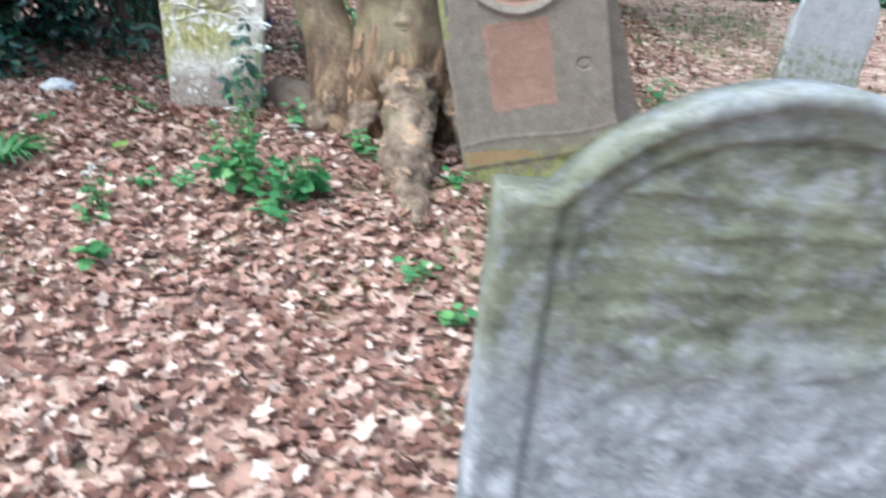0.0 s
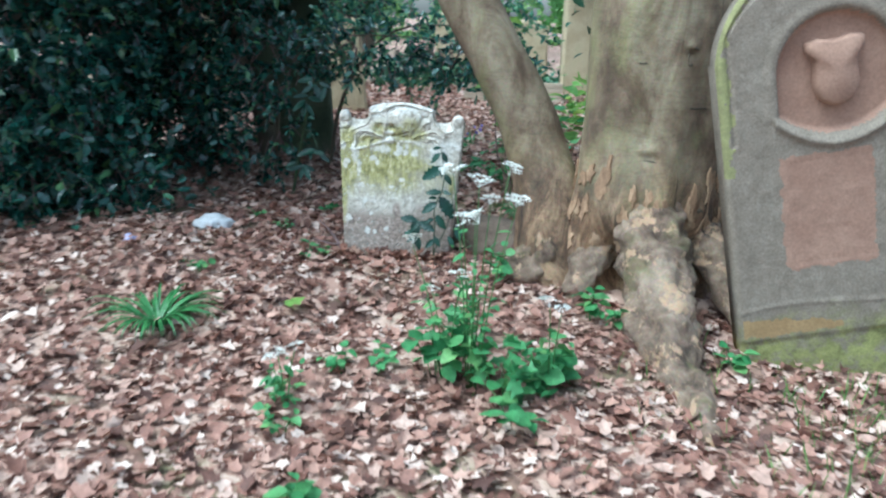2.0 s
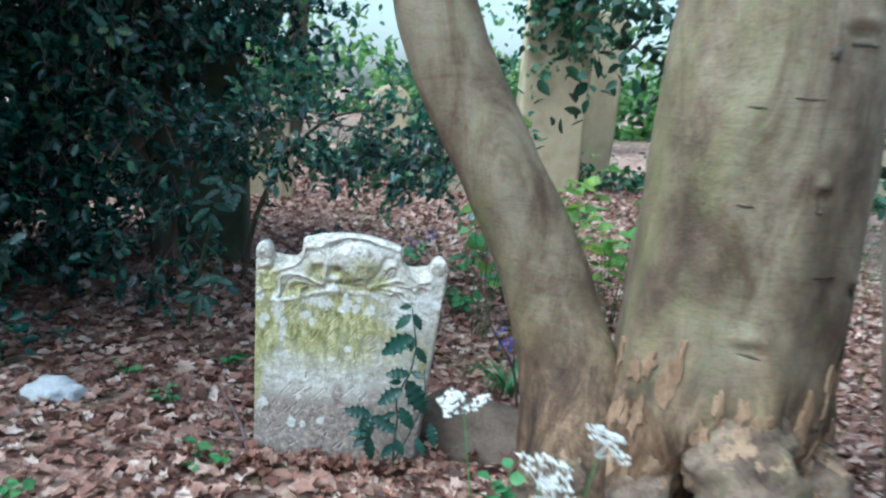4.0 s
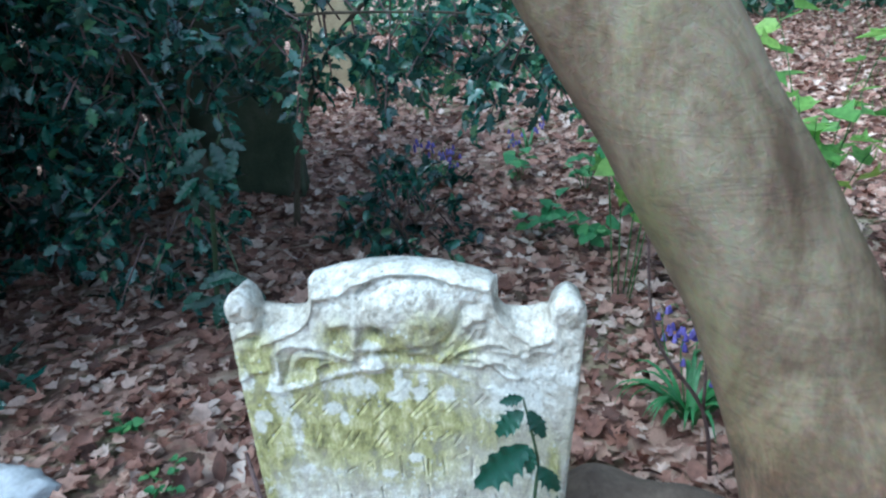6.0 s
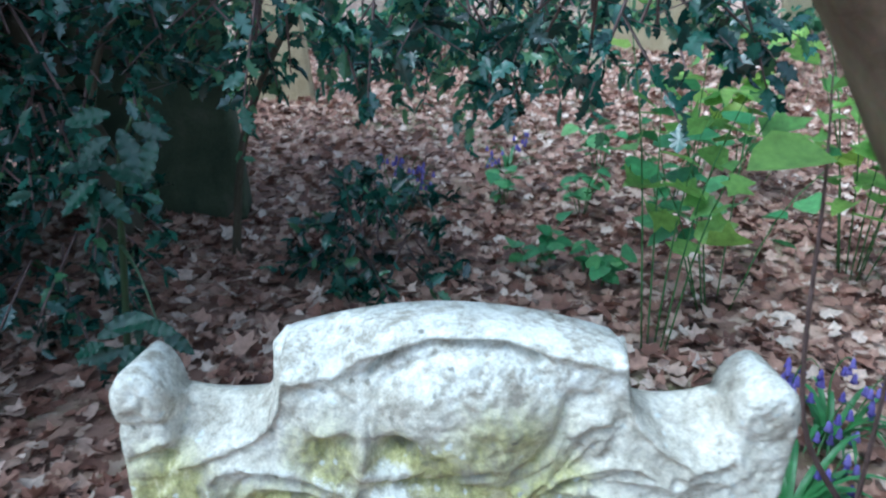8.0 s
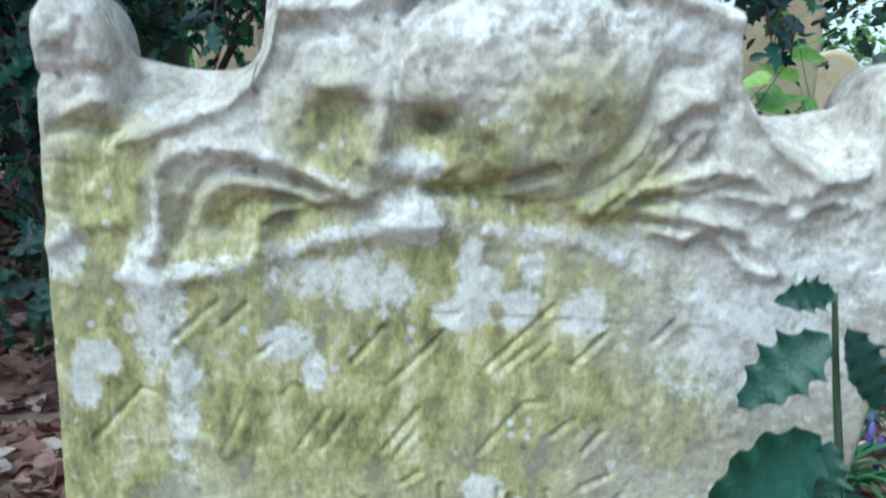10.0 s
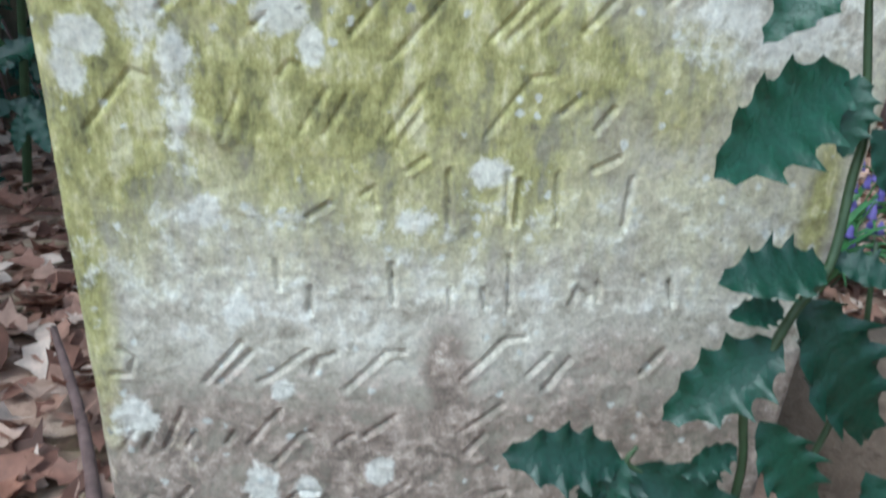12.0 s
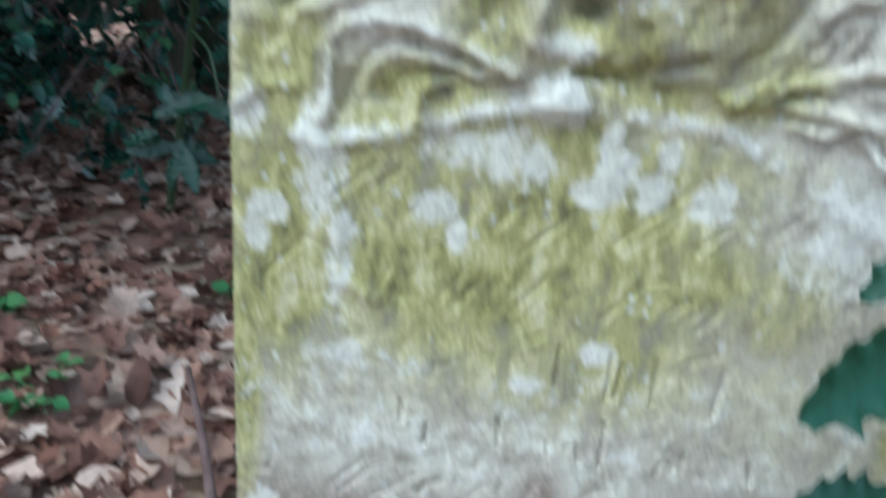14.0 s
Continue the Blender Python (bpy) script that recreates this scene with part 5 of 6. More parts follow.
bush("hedge", "tall mixed hedge along the churchyard boundary",
     [(x, 31 + 1.5 * math.sin(x), 1.6, 3.2, 1.0, 1.5) for x in range(-24, 44, 4)], 2600, 9, 0.32, mat_tree, 97, OVALS, (), 0.9)

# ---- small growth ----
def holly_blade(length, seed, half=0.30, spine=0.24):
    """One spiny holly leaf: wavy toothed edge, sunken midrib, bent along its length."""
    rr = random.Random(seed)
    n_, vs, fs = 26, [], []
    bend, wave = rr.uniform(-0.25, 0.05), rr.uniform(0.05, 0.11)
    for i in range(n_):
        u = i / (n_ - 1)
        base = half * math.sin(math.pi * u ** 0.9) ** 0.8
        tooth = (i % 5 == 3)
        w = base * (1 - 0.6 * spine, 1 - 0.5 * spine, 1.0, 1 + spine, 0.98)[i % 5] * rr.uniform(0.95, 1.05) if 0 < i < n_ - 1 else 0.002
        zz = bend * u * u
        dz = wave * (1 if tooth else -0.5) * math.sin(math.pi * u)
        for s_, k_ in ((-1, 1.0), (-1, 0.5), (0, 0), (1, 0.5), (1, 1.0)):
            vs.append(((u + (0.03 if tooth and k_ == 1 else 0)) * length, s_ * w * k_ * length, (zz + (dz if k_ == 1 else 0) + 0.16 * w * k_ * 2) * length))
    for i in range(n_ - 1):
        for k_ in range(4):
            a = i * 5 + k_
            fs.append((a, a + 5, a + 6, a + 1))
    return vs, fs


HOLLY_MESH = [mesh_of("leaf", *holly_blade(1.0, 70 + i, 0.25), mat_sprig) for i in range(4)]


BAY_MESH = [mesh_of("leaf", *holly_blade(1.0, 80 + i, 0.19, 0.07), mat_sprig) for i in range(4)]


def aim(base, tip, roll):
    d = Vector(tip) - Vector(base)
    x = d.normalized()
    up = Vector((0, -0.85, 0.55))
    y = up.cross(x)
    y.normalize()
    z = x.cross(y)
    m = Matrix((x, y, z)).transposed().to_4x4() @ Matrix.Rotation(roll, 4, "X")
    return Matrix.Translation(base) @ m @ Matrix.Scale(d.length, 4)


def holly_sprig(name, label, stem_rows, leaf_rows, seed, blades=HOLLY_MESH):
    rr = random.Random(seed)
    b_ = stem_rows[0][0]
    top = empty_at(name, b_[0], b_[1], b_[2])
    for rows in stem_rows:
        own(piece("stem", *tube(rows, 8, 6, 0.06), mat_sprigstem), top)
    for base, tip in leaf_rows:
        lf = new("leaf", blades[rr.randrange(4)])
        m = aim(base, tip, rr.uniform(-0.3, 0.3))
        lf.parent = top
        lf.matrix_basis = Matrix.Translation(top.location).inverted() @ m
    return tagged(top, label, "holly")


holly_sprig("holly_sprig", "young holly sprig with glossy spiny leaves against the stone",
            ([(-1.175, 7.06, 0.08, 0.004), (-1.178, 7.06, 0.271, 0.0044), (-1.173, 7.06, 0.391, 0.0042), (-1.181, 7.06, 0.462, 0.0042), (-1.158, 7.06, 0.543, 0.0042), (-1.135, 7.06, 0.590, 0.004), (-1.124, 7.075, 0.659, 0.0038), (-1.120, 7.08, 0.70, 0.0036), (-1.136, 7.085, 0.791, 0.003), (-1.150, 7.085, 0.862, 0.0022)],
             [(-1.175, 7.06, 0.36, 0.003), (-1.22, 7.06, 0.375, 0.003), (-1.276, 7.06, 0.395, 0.0028), (-1.272, 7.06, 0.415, 0.0018)],
             [(-1.175, 7.06, 0.20, 0.004), (-1.11, 7.08, 0.34, 0.0035), (-1.07, 7.09, 0.48, 0.003), (-1.08, 7.09, 0.60, 0.002)]),
            [((-1.140, 7.085, 0.742), (-1.256, 7.035, 0.668)), ((-1.148, 7.085, 0.828), (-1.215, 7.075, 0.770)), ((-1.150, 7.085, 0.862), (-1.197, 7.07, 0.858)), ((-1.138, 7.08, 0.835), (-1.105, 7.06, 0.775)), ((-1.134, 7.08, 0.74), (-1.142, 7.06, 0.680)),
             ((-1.137, 7.06, 0.588), (-1.230, 7.03, 0.592)), ((-1.160, 7.06, 0.520), (-1.258, 7.03, 0.462)), ((-1.283, 7.06, 0.400), (-1.388, 7.04, 0.420)), ((-1.274, 7.06, 0.394), (-1.170, 7.03, 0.342)), ((-1.281, 7.06, 0.402), (-1.325, 7.03, 0.335)),
             ((-1.279, 7.06, 0.396), (-1.285, 7.02, 0.318)), ((-1.166, 7.06, 0.442), (-1.108, 7.03, 0.360)), ((-1.147, 7.07, 0.556), (-1.056, 7.04, 0.428)), ((-1.181, 7.06, 0.415), (-1.232, 7.04, 0.398)), ((-1.130, 7.07, 0.592), (-1.078, 7.04, 0.584)),
             ((-1.04, 7.08, 0.372), (-1.012, 7.04, 0.290)), ((-1.270, 7.06, 0.325), (-1.362, 7.03, 0.332)), ((-1.285, 7.05, 0.31), (-1.268, 7.02, 0.215)), ((-1.29, 7.05, 0.312), (-1.345, 7.02, 0.27)), ((-1.12, 7.07, 0.70), (-1.075, 7.05, 0.64)),
             ((-1.178, 7.06, 0.30), (-1.135, 7.03, 0.245)), ((-1.178, 7.06, 0.28), (-1.225, 7.02, 0.235)), ((-1.09, 7.08, 0.30), (-1.05, 7.05, 0.245)), ((-1.165, 7.06, 0.55), (-1.215, 7.04, 0.555))], 2)

rr = random.Random(12)
rows = []
for k_ in range(20):
    tier = k_ % 4
    p = ((-2.18, 8.19, 1.12), (-2.26, 8.22, 1.00), (-2.21, 8.21, 0.63), (-2.35, 8.3, 0.48))[tier]
    p = (p[0] + rr.uniform(-0.05, 0.05), p[1] + rr.uniform(-0.03, 0.03), p[2] + rr.uniform(-0.04, 0.04))
    a = (-0.2, -0.9, -1.7, -2.6, -3.2)[k_ // 4] + rr.uniform(-0.25, 0.25)
    ln = rr.uniform(0.10, 0.15)
    rows.append((p, (p[0] + ln * math.cos(a), p[1] - rr.uniform(0.0, 0.06), p[2] + 0.8 * ln * math.sin(a))))
holly_sprig("holly_sprig", "drooping holly shoot with long glossy pale-sheened leaves",
            ([(-2.55, 8.65, 0.10, 0.014), (-2.42, 8.5, 0.6, 0.011), (-2.28, 8.3, 1.0, 0.008), (-2.18, 8.2, 1.15, 0.004)], [(-2.36, 8.4, 0.75, 0.006), (-2.25, 8.25, 0.72, 0.004), (-2.2, 8.2, 0.6, 0.003)],), rows, 3, BAY_MESH)
bush("holly_bush", "low straggling holly shoots with glossy dark leaves",
     [(-2.75, 8.75, 0.65, 0.3, 0.2, 0.3), (-2.75, 8.9, 1.2, 0.4, 0.3, 0.4), (-1.7, 8.75, 1.38, 0.75, 0.18, 0.16), (-0.95, 8.45, 1.36, 0.35, 0.12, 0.10), (-1.75, 9.5, 0.35, 0.35, 0.25, 0.2)], 230, 10, 0.072, mat_holly, 41, SPINES,
     ([(-2.9, 9.3, 0.0, 0.018), (-2.75, 9.1, 0.9, 0.014), (-2.4, 8.9, 1.4, 0.008), (-1.5, 8.65, 1.47, 0.005), (-0.7, 8.4, 1.38, 0.002)],), 0.22)


# same holly, with the backlight painted into its leaf colour
bush("holly_bush", "thin holly branches, leaf colour lightened as if backlit, over pale leaf litter",
     [(-1.55, 9.4, 1.45, 0.62, 0.22, 0.40), (-2.2, 9.4, 1.45, 0.35, 0.2, 0.40), (-1.2, 9.3, 1.25, 0.45, 0.15, 0.22), (-0.9, 9.9, 1.7, 0.5, 0.3, 0.3)], 210, 11, 0.066, mat_holly_lit, 43, SPINES,
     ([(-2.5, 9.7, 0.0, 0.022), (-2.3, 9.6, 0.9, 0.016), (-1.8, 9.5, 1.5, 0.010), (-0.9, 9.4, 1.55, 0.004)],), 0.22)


def herb(name, label, x, y, height, stems, per, size, mat, protos, spread, seed, category="plant"):
    """A soft plant: thin stems that lean out from one foot, leaves in whorls."""
    rng = np.random.default_rng(seed)
    b_ = gz(x, y)
    top = empty_at(name, x, y, b_)
    P, W = [], []
    for k_ in range(stems):
        a = rng.uniform(0, 2 * math.pi)
        d = np.array([math.cos(a), math.sin(a), 0]) * spread * rng.uniform(0.3, 1)
        h_ = height * rng.uniform(0.5, 1)
        e = np.array([x, y, b_]) + d + (0, 0, h_)
        own(piece("stem", *tube([(x + d[0] * 0.15, y + d[1] * 0.15, b_ - 0.02, 0.0035), (x + d[0] * 0.5, y + d[1] * 0.5, b_ + h_ * 0.6, 0.003), (*e, 0.0015)], 5, 3), mat_stem), top)
        for j in range(per):
            u = 0.35 + 0.65 * (j + 1) / per
            p = np.array([x, y, b_]) + d * u + (0, 0, h_ * u)
            P.append(p)
            aa = a + 2.4 * j
            W.append((math.cos(aa), math.sin(aa), rng.uniform(-0.3, 0.5)))
    P, W = np.array(P), np.array(W)
    own(piece("foliage", *scattered(protos, P, W, size * rng.uniform(0.6, 1.2, len(P)), seed, 0.35), mat), top)["kind"] = "stuff"
    return tagged(top, label, category)


for i, (x, y, h, st, pr, sz, sp) in enumerate(((-1.02, 5.74, 0.30, 7, 5, 0.09, 0.22), (-0.74, 5.60, 0.30, 7, 5, 0.10, 0.24), (-0.52, 5.72, 0.24, 6, 5, 0.11, 0.2), (-0.90, 5.90, 0.40, 6, 5, 0.09, 0.2), (-0.66, 5.42, 0.14, 5, 4, 0.10, 0.2))):
    herb("wild_herb", "bright green leafy herb growing through dead leaves", x, y, h, st, pr, sz, mat_herb, MAPLES if i % 2 else BROADS, sp, 100 + i)
for i, (x, y, h, sz) in enumerate(((-1.47, 5.72, 0.12, 0.06), (-1.30, 5.80, 0.10, 0.06), (-1.42, 4.68, 0.14, 0.08), (-1.62, 5.2, 0.12, 0.05), (-0.25, 6.42, 0.22, 0.08), (-0.12, 6.30, 0.14, 0.07), (0.42, 6.02, 0.16, 0.07), (-1.95, 7.0, 0.1, 0.06),
                                   (0.2, 4.6, 0.12, 0.07), (0.35, 4.2, 0.1, 0.07), (-2.6, 6.7, 0.07, 0.05), (-3.6, 5.4, 0.1, 0.06), (-0.75, 6.75, 0.22, 0.08), (-1.5, 8.5, 0.2, 0.08), (-1.1, 9.6, 0.25, 0.1), (-0.85, 9.4, 0.2, 0.1), (-0.5, 9.8, 0.4, 0.1),
                                   (-2.3, 7.6, 0.06, 0.04), (-2.15, 8.15, 0.08, 0.05), (-2.6, 7.9, 0.06, 0.05), (1.4, 5.6, 0.16, 0.07), (1.7, 5.9, 0.2, 0.08), (1.1, 5.5, 0.12, 0.06), (2.2, 7.4, 0.4, 0.09), (2.3, 8.0, 0.5, 0.1), (-0.3, 10.4, 0.5, 0.12), (0.2, 10.8, 0.6, 0.12), (1.75, 6.6, 0.35, 0.09), (1.85, 7.2, 0.4, 0.09), (2.0, 8.5, 0.45, 0.1), (-0.8, 10.2, 0.3, 0.1), (-0.6, 10.9, 0.35, 0.11), (-1.2, 10.3, 0.22, 0.09))):
    herb("seedling", "small green seedling among brown leaf litter", x, y, h, 4, 4, sz, mat_herb, BROADS, 0.08 + 0.2 * h, 140 + i)
herb("sapling", "sycamore sapling with thin stems and pale green leaves", -0.75, 8.85, 1.25, 5, 5, 0.17, mat_pale, MAPLES, 0.35, 201)
herb("sapling", "sycamore sapling with thin stems and pale green leaves", 0.25, 9.5, 1.3, 8, 6, 0.17, mat_pale, MAPLES, 0.55, 202)
herb("sapling", "sycamore sapling with thin stems and pale green leaves", -0.15, 10.6, 1.1, 8, 6, 0.17, mat_pale, BROADS, 0.6, 203)
herb("sapling", "sycamore sapling with thin stems and pale green leaves", -0.42, 9.2, 0.9, 6, 5, 0.14, mat_herb, BROADS, 0.45, 204)
thin = empty_at("bare_sapling", -0.58, 7.72, gz(-0.58, 7.72))
own(piece("stem", *tube([(-0.58, 7.72, 0.08, 0.007), (-0.64, 7.66, 0.42, 0.006), (-0.80, 7.60, 0.72, 0.005), (-0.84, 7.58, 1.15, 0.003), (-0.86, 7.57, 1.32, 0.0015)], 7, 6, 0.1), mat_twig), thin)
own(piece("stem", *tube([(-0.64, 7.66, 0.42, 0.005), (-0.66, 7.62, 0.9, 0.004), (-0.72, 7.60, 1.35, 0.003), (-0.8, 7.6, 1.7, 0.002)], 7, 6, 0.1), mat_twig), thin)
pp = np.array([(-0.84, 7.57, 1.2), (-0.86, 7.57, 1.3), (-0.72, 7.6, 1.36), (-0.75, 7.6, 1.5), (-0.79, 7.6, 1.62)])
own(piece("foliage", *scattered(BROADS, pp, np.array([(-1, -0.2, -0.1), (0.6, -0.2, 0.3), (1, -0.3, 0), (-0.8, -0.1, 0.2), (0.9, 0, -0.2)]), np.array([0.14, 0.12, 0.13, 0.12, 0.11]), 5, 0.2), mat_pale), thin)
tagged(thin, "slender dark sapling stems with a few pale leaves", "sapling")


# cow parsley
def umbel_mesh(seed):
    rr = random.Random(seed)
    vs, fs = [], []
    for k_ in range(13):
        a, r_ = rr.uniform(0, 6.28), 0.062 * math.sqrt(rr.random())
        cx, cy, cz = r_ * math.cos(a), r_ * math.sin(a), 0.02 - 6 * r_ * r_
        for j in range(16):
            b2, q = rr.uniform(0, 6.28), 0.010 * math.sqrt(rr.random())
            px, py, pz = cx + q * math.cos(b2), cy + q * math.sin(b2), cz + rr.uniform(0, 0.004)
            s, o = rr.uniform(0.0045, 0.0075), len(vs)
            c_, s_ = math.cos(b2), math.sin(b2)
            vs += [(px, py, pz), (px + s * c_ - s * 0.6 * s_, py + s * s_ + s * 0.6 * c_, pz + s * 0.5), (px + 2 * s * c_, py + 2 * s * s_, pz + s * 0.3), (px + s * c_ + s * 0.6 * s_, py + s * s_ - s * 0.6 * c_, pz + s * 0.5)]
            fs.append((o, o + 1, o + 2, o + 3))
        o = len(vs)
        vs += [(0.001, 0, -0.03), (-0.001, 0.001, -0.03), (cx, cy, cz), (cx + 0.001, cy, cz)]
        fs.append((o, o + 1, o + 2, o + 3))
    return mesh_of("umbel", vs, fs, mat_white)


UMBELS = [umbel_mesh(i) for i in range(4)]


def cow_parsley(x, y, heads, label, seed):
    rr = random.Random(seed)
    b_ = gz(x, y)
    top = empty_at("cow_parsley", x, y, b_)
    P = []
    for i, (hx, hy, hz, sc_) in enumerate(heads):
        own(piece("stem", *tube([(x + 0.12 * (hx - x), y, b_ - 0.02, 0.004), (x + 0.5 * (hx - x), (y + hy) / 2, b_ + 0.55 * (hz - b_), 0.003), (hx, hy, hz - 0.02, 0.0018)], 5, 4), mat_stem), top)
        um = new("umbel", UMBELS[i % 4])
        um.parent = top
        um.matrix_basis = Matrix.Translation(top.location).inverted() @ pose(hx, hy, hz, rr.uniform(-5, 25), rr.uniform(-20, 20), rr.uniform(0, 360)) @ Matrix.Scale(sc_, 4)
        for j in range(14):
            u = rr.uniform(0.1, 0.75)
            P.append((x + (hx - x) * u + rr.uniform(-0.06, 0.06), y + (hy - y) * u + rr.uniform(-0.06, 0.06), b_ + (hz - b_) * u))
    P = np.array(P)
    rng = np.random.default_rng(seed)
    own(piece("foliage", *scattered(OVALS, P, rng.normal(0, 1, (len(P), 3)) * (1, 1, 0.4), rng.uniform(0.03, 0.07, len(P)), seed, 0.4), mat_herb), top)["kind"] = "stuff"
    tagged(top, label, "wildflower", "cow parsley")


cow_parsley(-0.86, 5.66, [(-0.986, 5.92, 0.958, 1.01), (-0.849, 5.53, 0.992, 1.01), (-0.728, 5.58, 1.037, 1.01), (-0.86, 5.52, 0.838, 1.09), (-0.691, 5.41, 0.944, 0.94), (-0.80, 5.6, 0.90, 0.78), (-0.92, 5.66, 0.80, 0.78)], "tall cow parsley with white flower heads beside green herbs", 5)
cow_parsley(-0.98, 5.74, [(-1.159, 5.81, 0.65, 0.86), (-0.916, 5.66, 0.535, 0.86), (-1.05, 5.7, 0.45, 0.55)], "cow parsley with small white flower heads", 6)
cow_parsley(-0.50, 5.62, [(-0.528, 5.51, 0.487, 0.86), (-0.47, 5.6, 0.42, 0.55)], "short cow parsley with white flower heads", 7)
cow_parsley(-1.66, 5.40, [(-1.68, 5.38, 0.24, 0.70), (-1.60, 5.36, 0.28, 0.70), (-1.74, 5.45, 0.18, 0.55)], "low cow parsley with pale flower heads in leaf litter", 8)


def strap_clump(x, y, blades, length, label, seed, bells=(), low=0.75):
    """A rosette of arching strap leaves, each a folded tapering blade; bells: flower stalks as (x, y, z)."""
    rr = random.Random(seed)
    b_ = gz(x, y)
    top = empty_at("bluebell_clump", x, y, b_)
    for k_ in range(blades):
        a, ln, arch = rr.uniform(0, 6.28), length * rr.uniform(0.6, 1.1), rr.uniform(0.5, 1.3)
        vs, fs = [], []
        r0 = rr.uniform(0, 0.05)
        for i in range(7):
            u = i / 6
            out, z = r0 + ln * math.sin(arch * u) / arch * u ** 0.2 * 0.95, ln * low * (math.sin(1.9 * u) - 0.5 * arch * u * u)
            w = 0.009 * (1 - u ** 3) + 0.0005
            for s_ in (-1, 0, 1):
                vs.append((x + out * math.cos(a) - s_ * w * math.sin(a), y + out * math.sin(a) + s_ * w * math.cos(a), max(z, 0.005) + b_ + (0.004 if s_ else 0)))
        for i in range(6):
            for s_ in (0, 1):
                o = i * 3 + s_
                fs.append((o, o + 3, o + 4, o + 1))
        own(piece("blade", vs, fs, mat_blade), top)
    for hx, hy, hz in bells:
        own(piece("flower_stalk", *tube([(x + 0.3 * (hx - x), y + 0.3 * (hy - y), b_, 0.003), (hx, hy, b_ + 0.7 * (hz - b_), 0.0025), (hx + 0.03, hy, hz, 0.002), (hx + 0.06, hy - 0.01, hz - 0.02, 0.001)], 5, 4), mat_stem), top)
        sh = []
        for j in range(9):
            cx, cz, cy = hx + rr.uniform(-0.03, 0.07), hz - rr.uniform(-0.01, 0.11), hy + rr.uniform(-0.02, 0.02)
            sh.append(tube([(cx, cy, cz, 0.002), (cx, cy, cz - 0.010, 0.007), (cx, cy, cz - 0.022, 0.008), (cx, cy, cz - 0.028, 0.012)], 6, 1))
        own(piece("bluebell", *join(sh), mat_blue, None, "violet-blue hanging bells"), top)["kind"] = "stuff"
    tagged(top, label, "bluebell")


strap_clump(-2.55, 6.07, 75, 0.40, "rosette of green strap leaves in leaf litter", 1, (), 0.42)
strap_clump(-0.60, 7.99, 44, 0.26, "bluebell clump with strap leaves and violet flowers", 2, [(-0.54, 8.2, 0.50), (-0.62, 8.1, 0.44), (-0.45, 8.15, 0.40), (-0.66, 8.25, 0.46), (-0.50, 8.0, 0.36)])
strap_clump(-0.36, 8.3, 26, 0.24, "bluebell clump with strap leaves and violet flowers", 3, [(-0.36, 8.35, 0.42), (-0.28, 8.3, 0.38)])
strap_clump(-1.75, 10.4, 14, 0.22, "bluebell clump with strap leaves and violet flowers", 4, [(-1.75, 10.4, 0.50), (-1.62, 10.35, 0.46), (-1.85, 10.5, 0.48), (-1.7, 10.6, 0.44)])
strap_clump(-1.15, 10.9, 10, 0.2, "bluebell clump with strap leaves and violet flowers", 5, [(-1.1, 10.9, 0.5), (-1.25, 10.8, 0.46)])

# ---- loose things on the ground ----
def lump(name, x, y, sx, sy, sz, mat, label, category, seed, jag=0.25, sink=0.35):
    bm = bmesh.new()
    bmesh.ops.create_icosphere(bm, subdivisions=3, radius=1.0)
    for v2 in bm.verts:
        k_ = 1 + jag * noise.noise(v2.co * 1.7 + Vector((seed, 0, 0))) + 0.3 * jag * noise.noise(v2.co * 5)
        v2.co = Vector((v2.co.x * sx * k_, v2.co.y * sy * k_, v2.co.z * sz * k_))
    me = bpy.data.meshes.new(name)
    bm.to_mesh(me)
    bm.free()
    me.materials.append(mat)
    me.polygons.foreach_set("use_smooth", [True] * len(me.polygons))
    ob = new(name, me)
    ob.location = (x, y, gz(x, y) + sz * (1 - sink))
    return tagged(ob, label, category)


lump("stone", -2.80, 7.52, 0.13, 0.09, 0.055, mat_palestone, "flat pale grey-white stone lying in dead leaves", "stone", 4, 0.5)
lump("litter", -3.20, 7.10, 0.045, 0.035, 0.03, mat_plastic, "small crumpled lilac scrap of litter", "litter", 9, 0.9)
log = piece("log", *tube([(-1.08, 7.46, 0.20, 0.10), (-0.98, 7.42, 0.20, 0.16), (-0.75, 7.34, 0.18, 0.17), (-0.52, 7.22, 0.16, 0.16), (-0.38, 7.12, 0.16, 0.10)], 22, 8, 0.3, 4), mat_rootstone)
tagged(log, "dark rotting log between headstone and tree roots", "log")
stick = empty_at("stick", -1.82, 7.12, gz(-1.82, 7.12))
own(piece("branch", *tube([(-1.78, 7.08, 0.14, 0.009), (-1.825, 7.22, 0.17, 0.010), (-1.93, 7.45, 0.18, 0.009), (-2.08, 7.72, 0.19, 0.006)], 9, 7, 0.12), mat_twig), stick)
own(piece("branch", *tube([(-1.82, 7.2, 0.17, 0.008), (-1.90, 7.22, 0.175, 0.007), (-2.02, 7.29, 0.18, 0.005)], 9, 6, 0.12), mat_twig), stick)
tagged(stick, "forked purple-brown fallen stick on leaves", "stick")
for i in range(4):
    bx = piece("plank", [(sx * 0.75, sy * 0.06, sz * 0.035) for sx in (-1, 1) for sy in (-1, 1) for sz in (-1, 1)],
               [(0, 1, 3, 2), (4, 6, 7, 5), (0, 4, 5, 1), (2, 3, 7, 6), (0, 2, 6, 4), (1, 5, 7, 3)], mat_board, None, "", True)
    bx.matrix_world = pose(-0.7, 14.4 + 0.02 * i, gz(-0.7, 14.4) + 0.03 + 0.075 * i, 0, 0, 2 * i - 3)
    tagged(bx, "weathered grey-brown plank lying in a stack", "plank", "stacked planks")

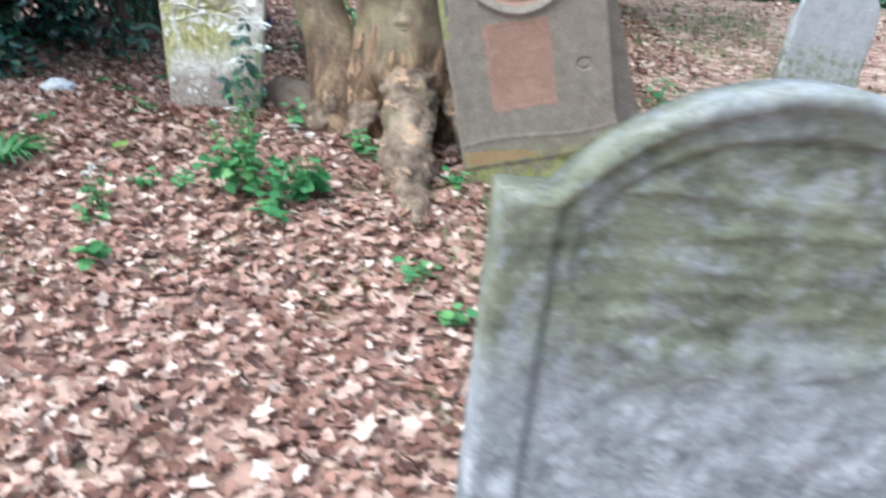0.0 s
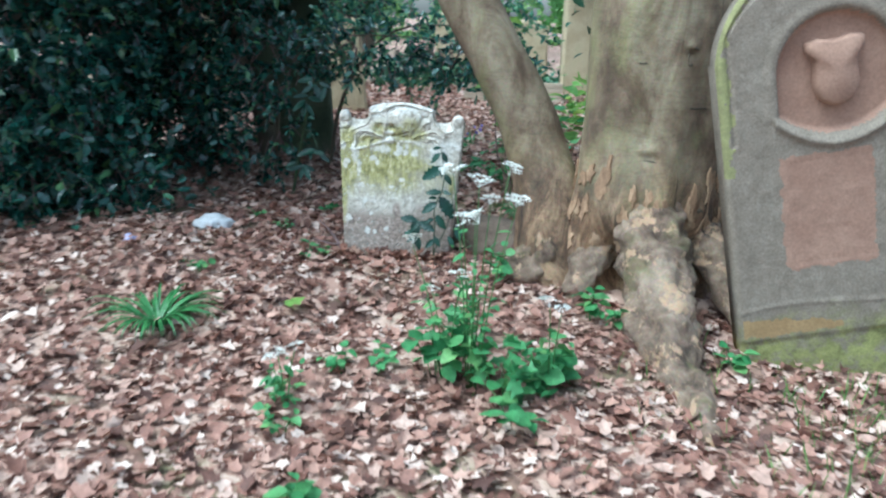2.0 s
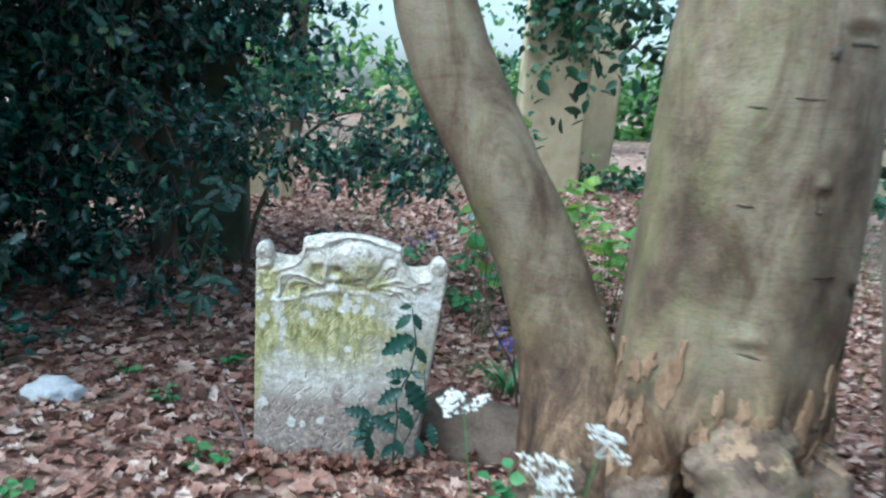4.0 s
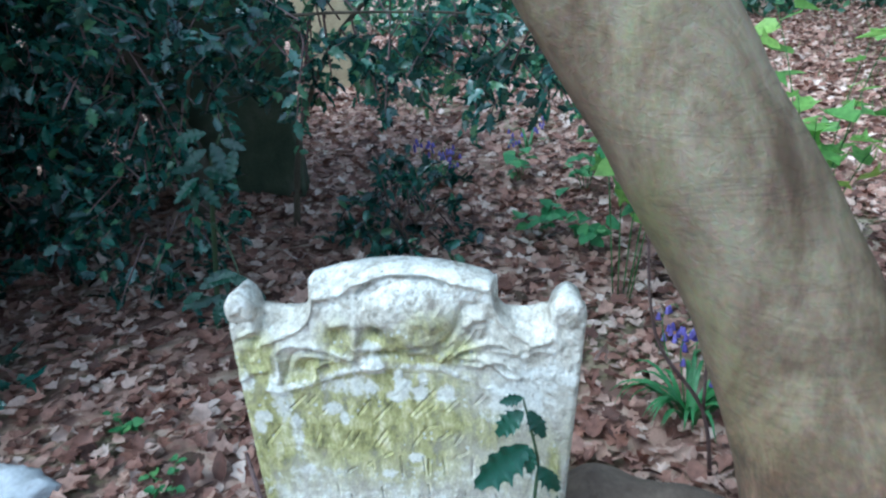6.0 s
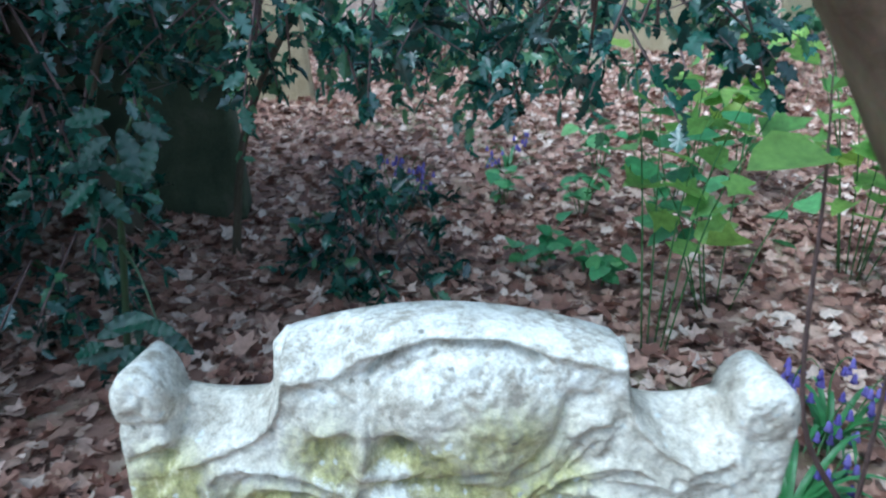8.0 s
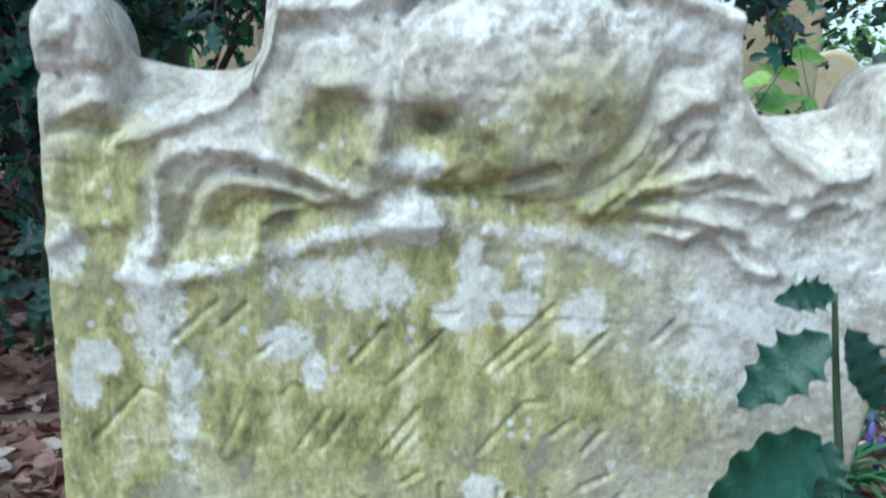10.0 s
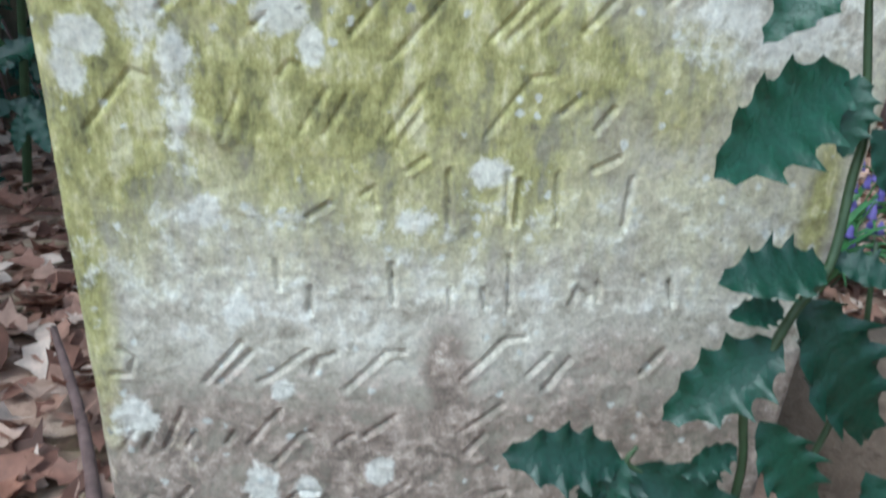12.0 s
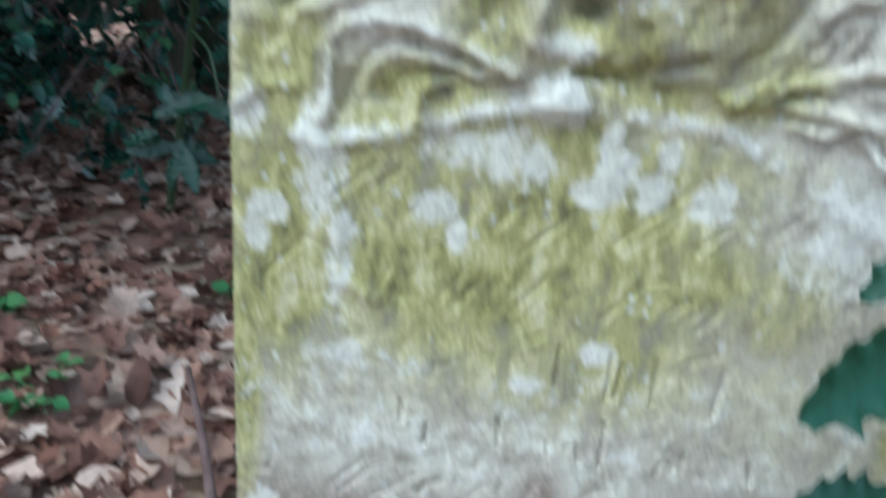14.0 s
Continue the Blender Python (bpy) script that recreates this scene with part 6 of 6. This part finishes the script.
# ---- ground cover ----
rng = np.random.default_rng(61)
ivx = rng.uniform(-6, 15, 5200)
ivy_ = 15.6 + np.abs(rng.normal(0, 0.9, 5200))
ip = np.column_stack([ivx, ivy_, ground_z(ivx, ivy_) + np.abs(rng.normal(0, 0.17, 5200))])
tagged(piece("ivy_cover", *scattered(BROADS, ip, rng.normal(0, 1, (5200, 3)), rng.uniform(0.08, 0.14, 5200), 62, 0.6), mat_ivy), "dark green ivy spreading over the ground", "ivy", kind="stuff")
gpx, gpy = [], []
for cx, cy, s, k_ in ((1.2, 5.4, 0.5, 700), (2.0, 6.0, 0.5, 700), (3.6, 11.5, 1.2, 1800), (2.6, 8.2, 0.6, 700), (4.6, 13.5, 1.3, 1500), (0.8, 4.9, 0.5, 300)):
    gpx.append(rng.normal(cx, s, k_)), gpy.append(rng.normal(cy, s, k_))
gpx, gpy = np.concatenate(gpx), np.concatenate(gpy)
blade = (np.array([(0, -0.03, 0), (0, 0.03, 0), (0.55, 0.022, 0.06), (0.55, -0.022, 0.06), (1.0, 0, -0.02)]), np.array([(0, 1, 2), (0, 2, 3), (3, 2, 4)]))
gw = rng.normal(0, 0.45, (len(gpx), 3)) + (0, 0, 1)
tagged(piece("grass", *scattered([blade], np.column_stack([gpx, gpy, ground_z(gpx, gpy)]), gw, rng.uniform(0.05, 0.15, len(gpx)), 64, 0.3), mat_grass), "thin patches of green grass", "grass", kind="stuff")


# ---- fallen leaves ----
def keep_clear(x, y):
    """True where no leaf may lie: inside the stones."""
    a = (np.abs(x + 1.42) < 0.40) & (np.abs(y - 7.22) < 0.065)
    b_ = (x > 0.45) & (x < 1.75) & (np.abs(y - 6.25) < 0.1)
    c_ = (np.abs(x - 0.86) < 0.58) & (np.abs(y - 2.58) < 0.08)
    d_ = np.hypot(x - TREE[0], y - TREE[1]) < 0.5
    return ~(a | b_ | c_ | d_)


rng = np.random.default_rng(71)
lx = np.concatenate([rng.uniform(-4.6, 2.6, 36000), rng.uniform(-9, 9, 14000), rng.uniform(-4, 3.5, 20000)])
ly = np.concatenate([rng.uniform(1.0, 10.2, 36000), rng.uniform(-1, 17, 14000), rng.uniform(9.8, 16, 20000)])
ok = keep_clear(lx, ly)
lx, ly = lx[ok], ly[ok]
lz = ground_z(lx, ly) + rng.uniform(0.004, 0.035, len(lx))
an = rng.uniform(0, 2 * math.pi, len(lx))
lw = np.column_stack([np.cos(an), np.sin(an), rng.normal(0, 0.28, len(lx))])
size = rng.uniform(0.04, 0.09, len(lx)) * np.where(rng.random(len(lx)) < 0.12, 1.3, 1)
litter = piece("leaf_litter", *scattered(MAPLES + OVALS[:2], np.column_stack([lx, ly, lz]), lw, size, 72, 0.38), mat_dead)
tagged(litter, "thick carpet of curled brown fallen leaves", "leaf litter", kind="stuff")
LEAF_MESH = [mesh_of("leaf", *curled(i), mat_dead_one) for i in range(8)]
rr = random.Random(77)
made = 0
while made < 290:
    x, y = (rr.uniform(-2.6, -0.7), rr.uniform(6.7, 8.2)) if made < 190 else (rr.uniform(-1.78, -1.05), rr.uniform(7.02, 7.11))
    if not bool(keep_clear(np.array(x), np.array(y))):
        continue
    lf = new("leaf", LEAF_MESH[rr.randrange(len(LEAF_MESH))])
    lf.parent = litter
    lift_ = rr.uniform(0.02, 0.05) if made < 190 else rr.uniform(0.0, 0.05)
    lf.matrix_basis = pose(x, y, gz(x, y) + lift_, rr.gauss(0, 22), rr.gauss(0, 22), rr.uniform(0, 360)) @ Matrix.Scale(rr.uniform(0.042, 0.078), 4)
    made += 1
pale = new("leaf", mesh_of("leaf", *maple(3), mat_pale))
pale.matrix_world = pose(-1.94, 6.35, gz(-1.94, 6.35) + 0.045, 8, -5, 40) @ Matrix.Scale(0.13, 4)
tagged(pale, "single pale green fallen leaf", "leaf")
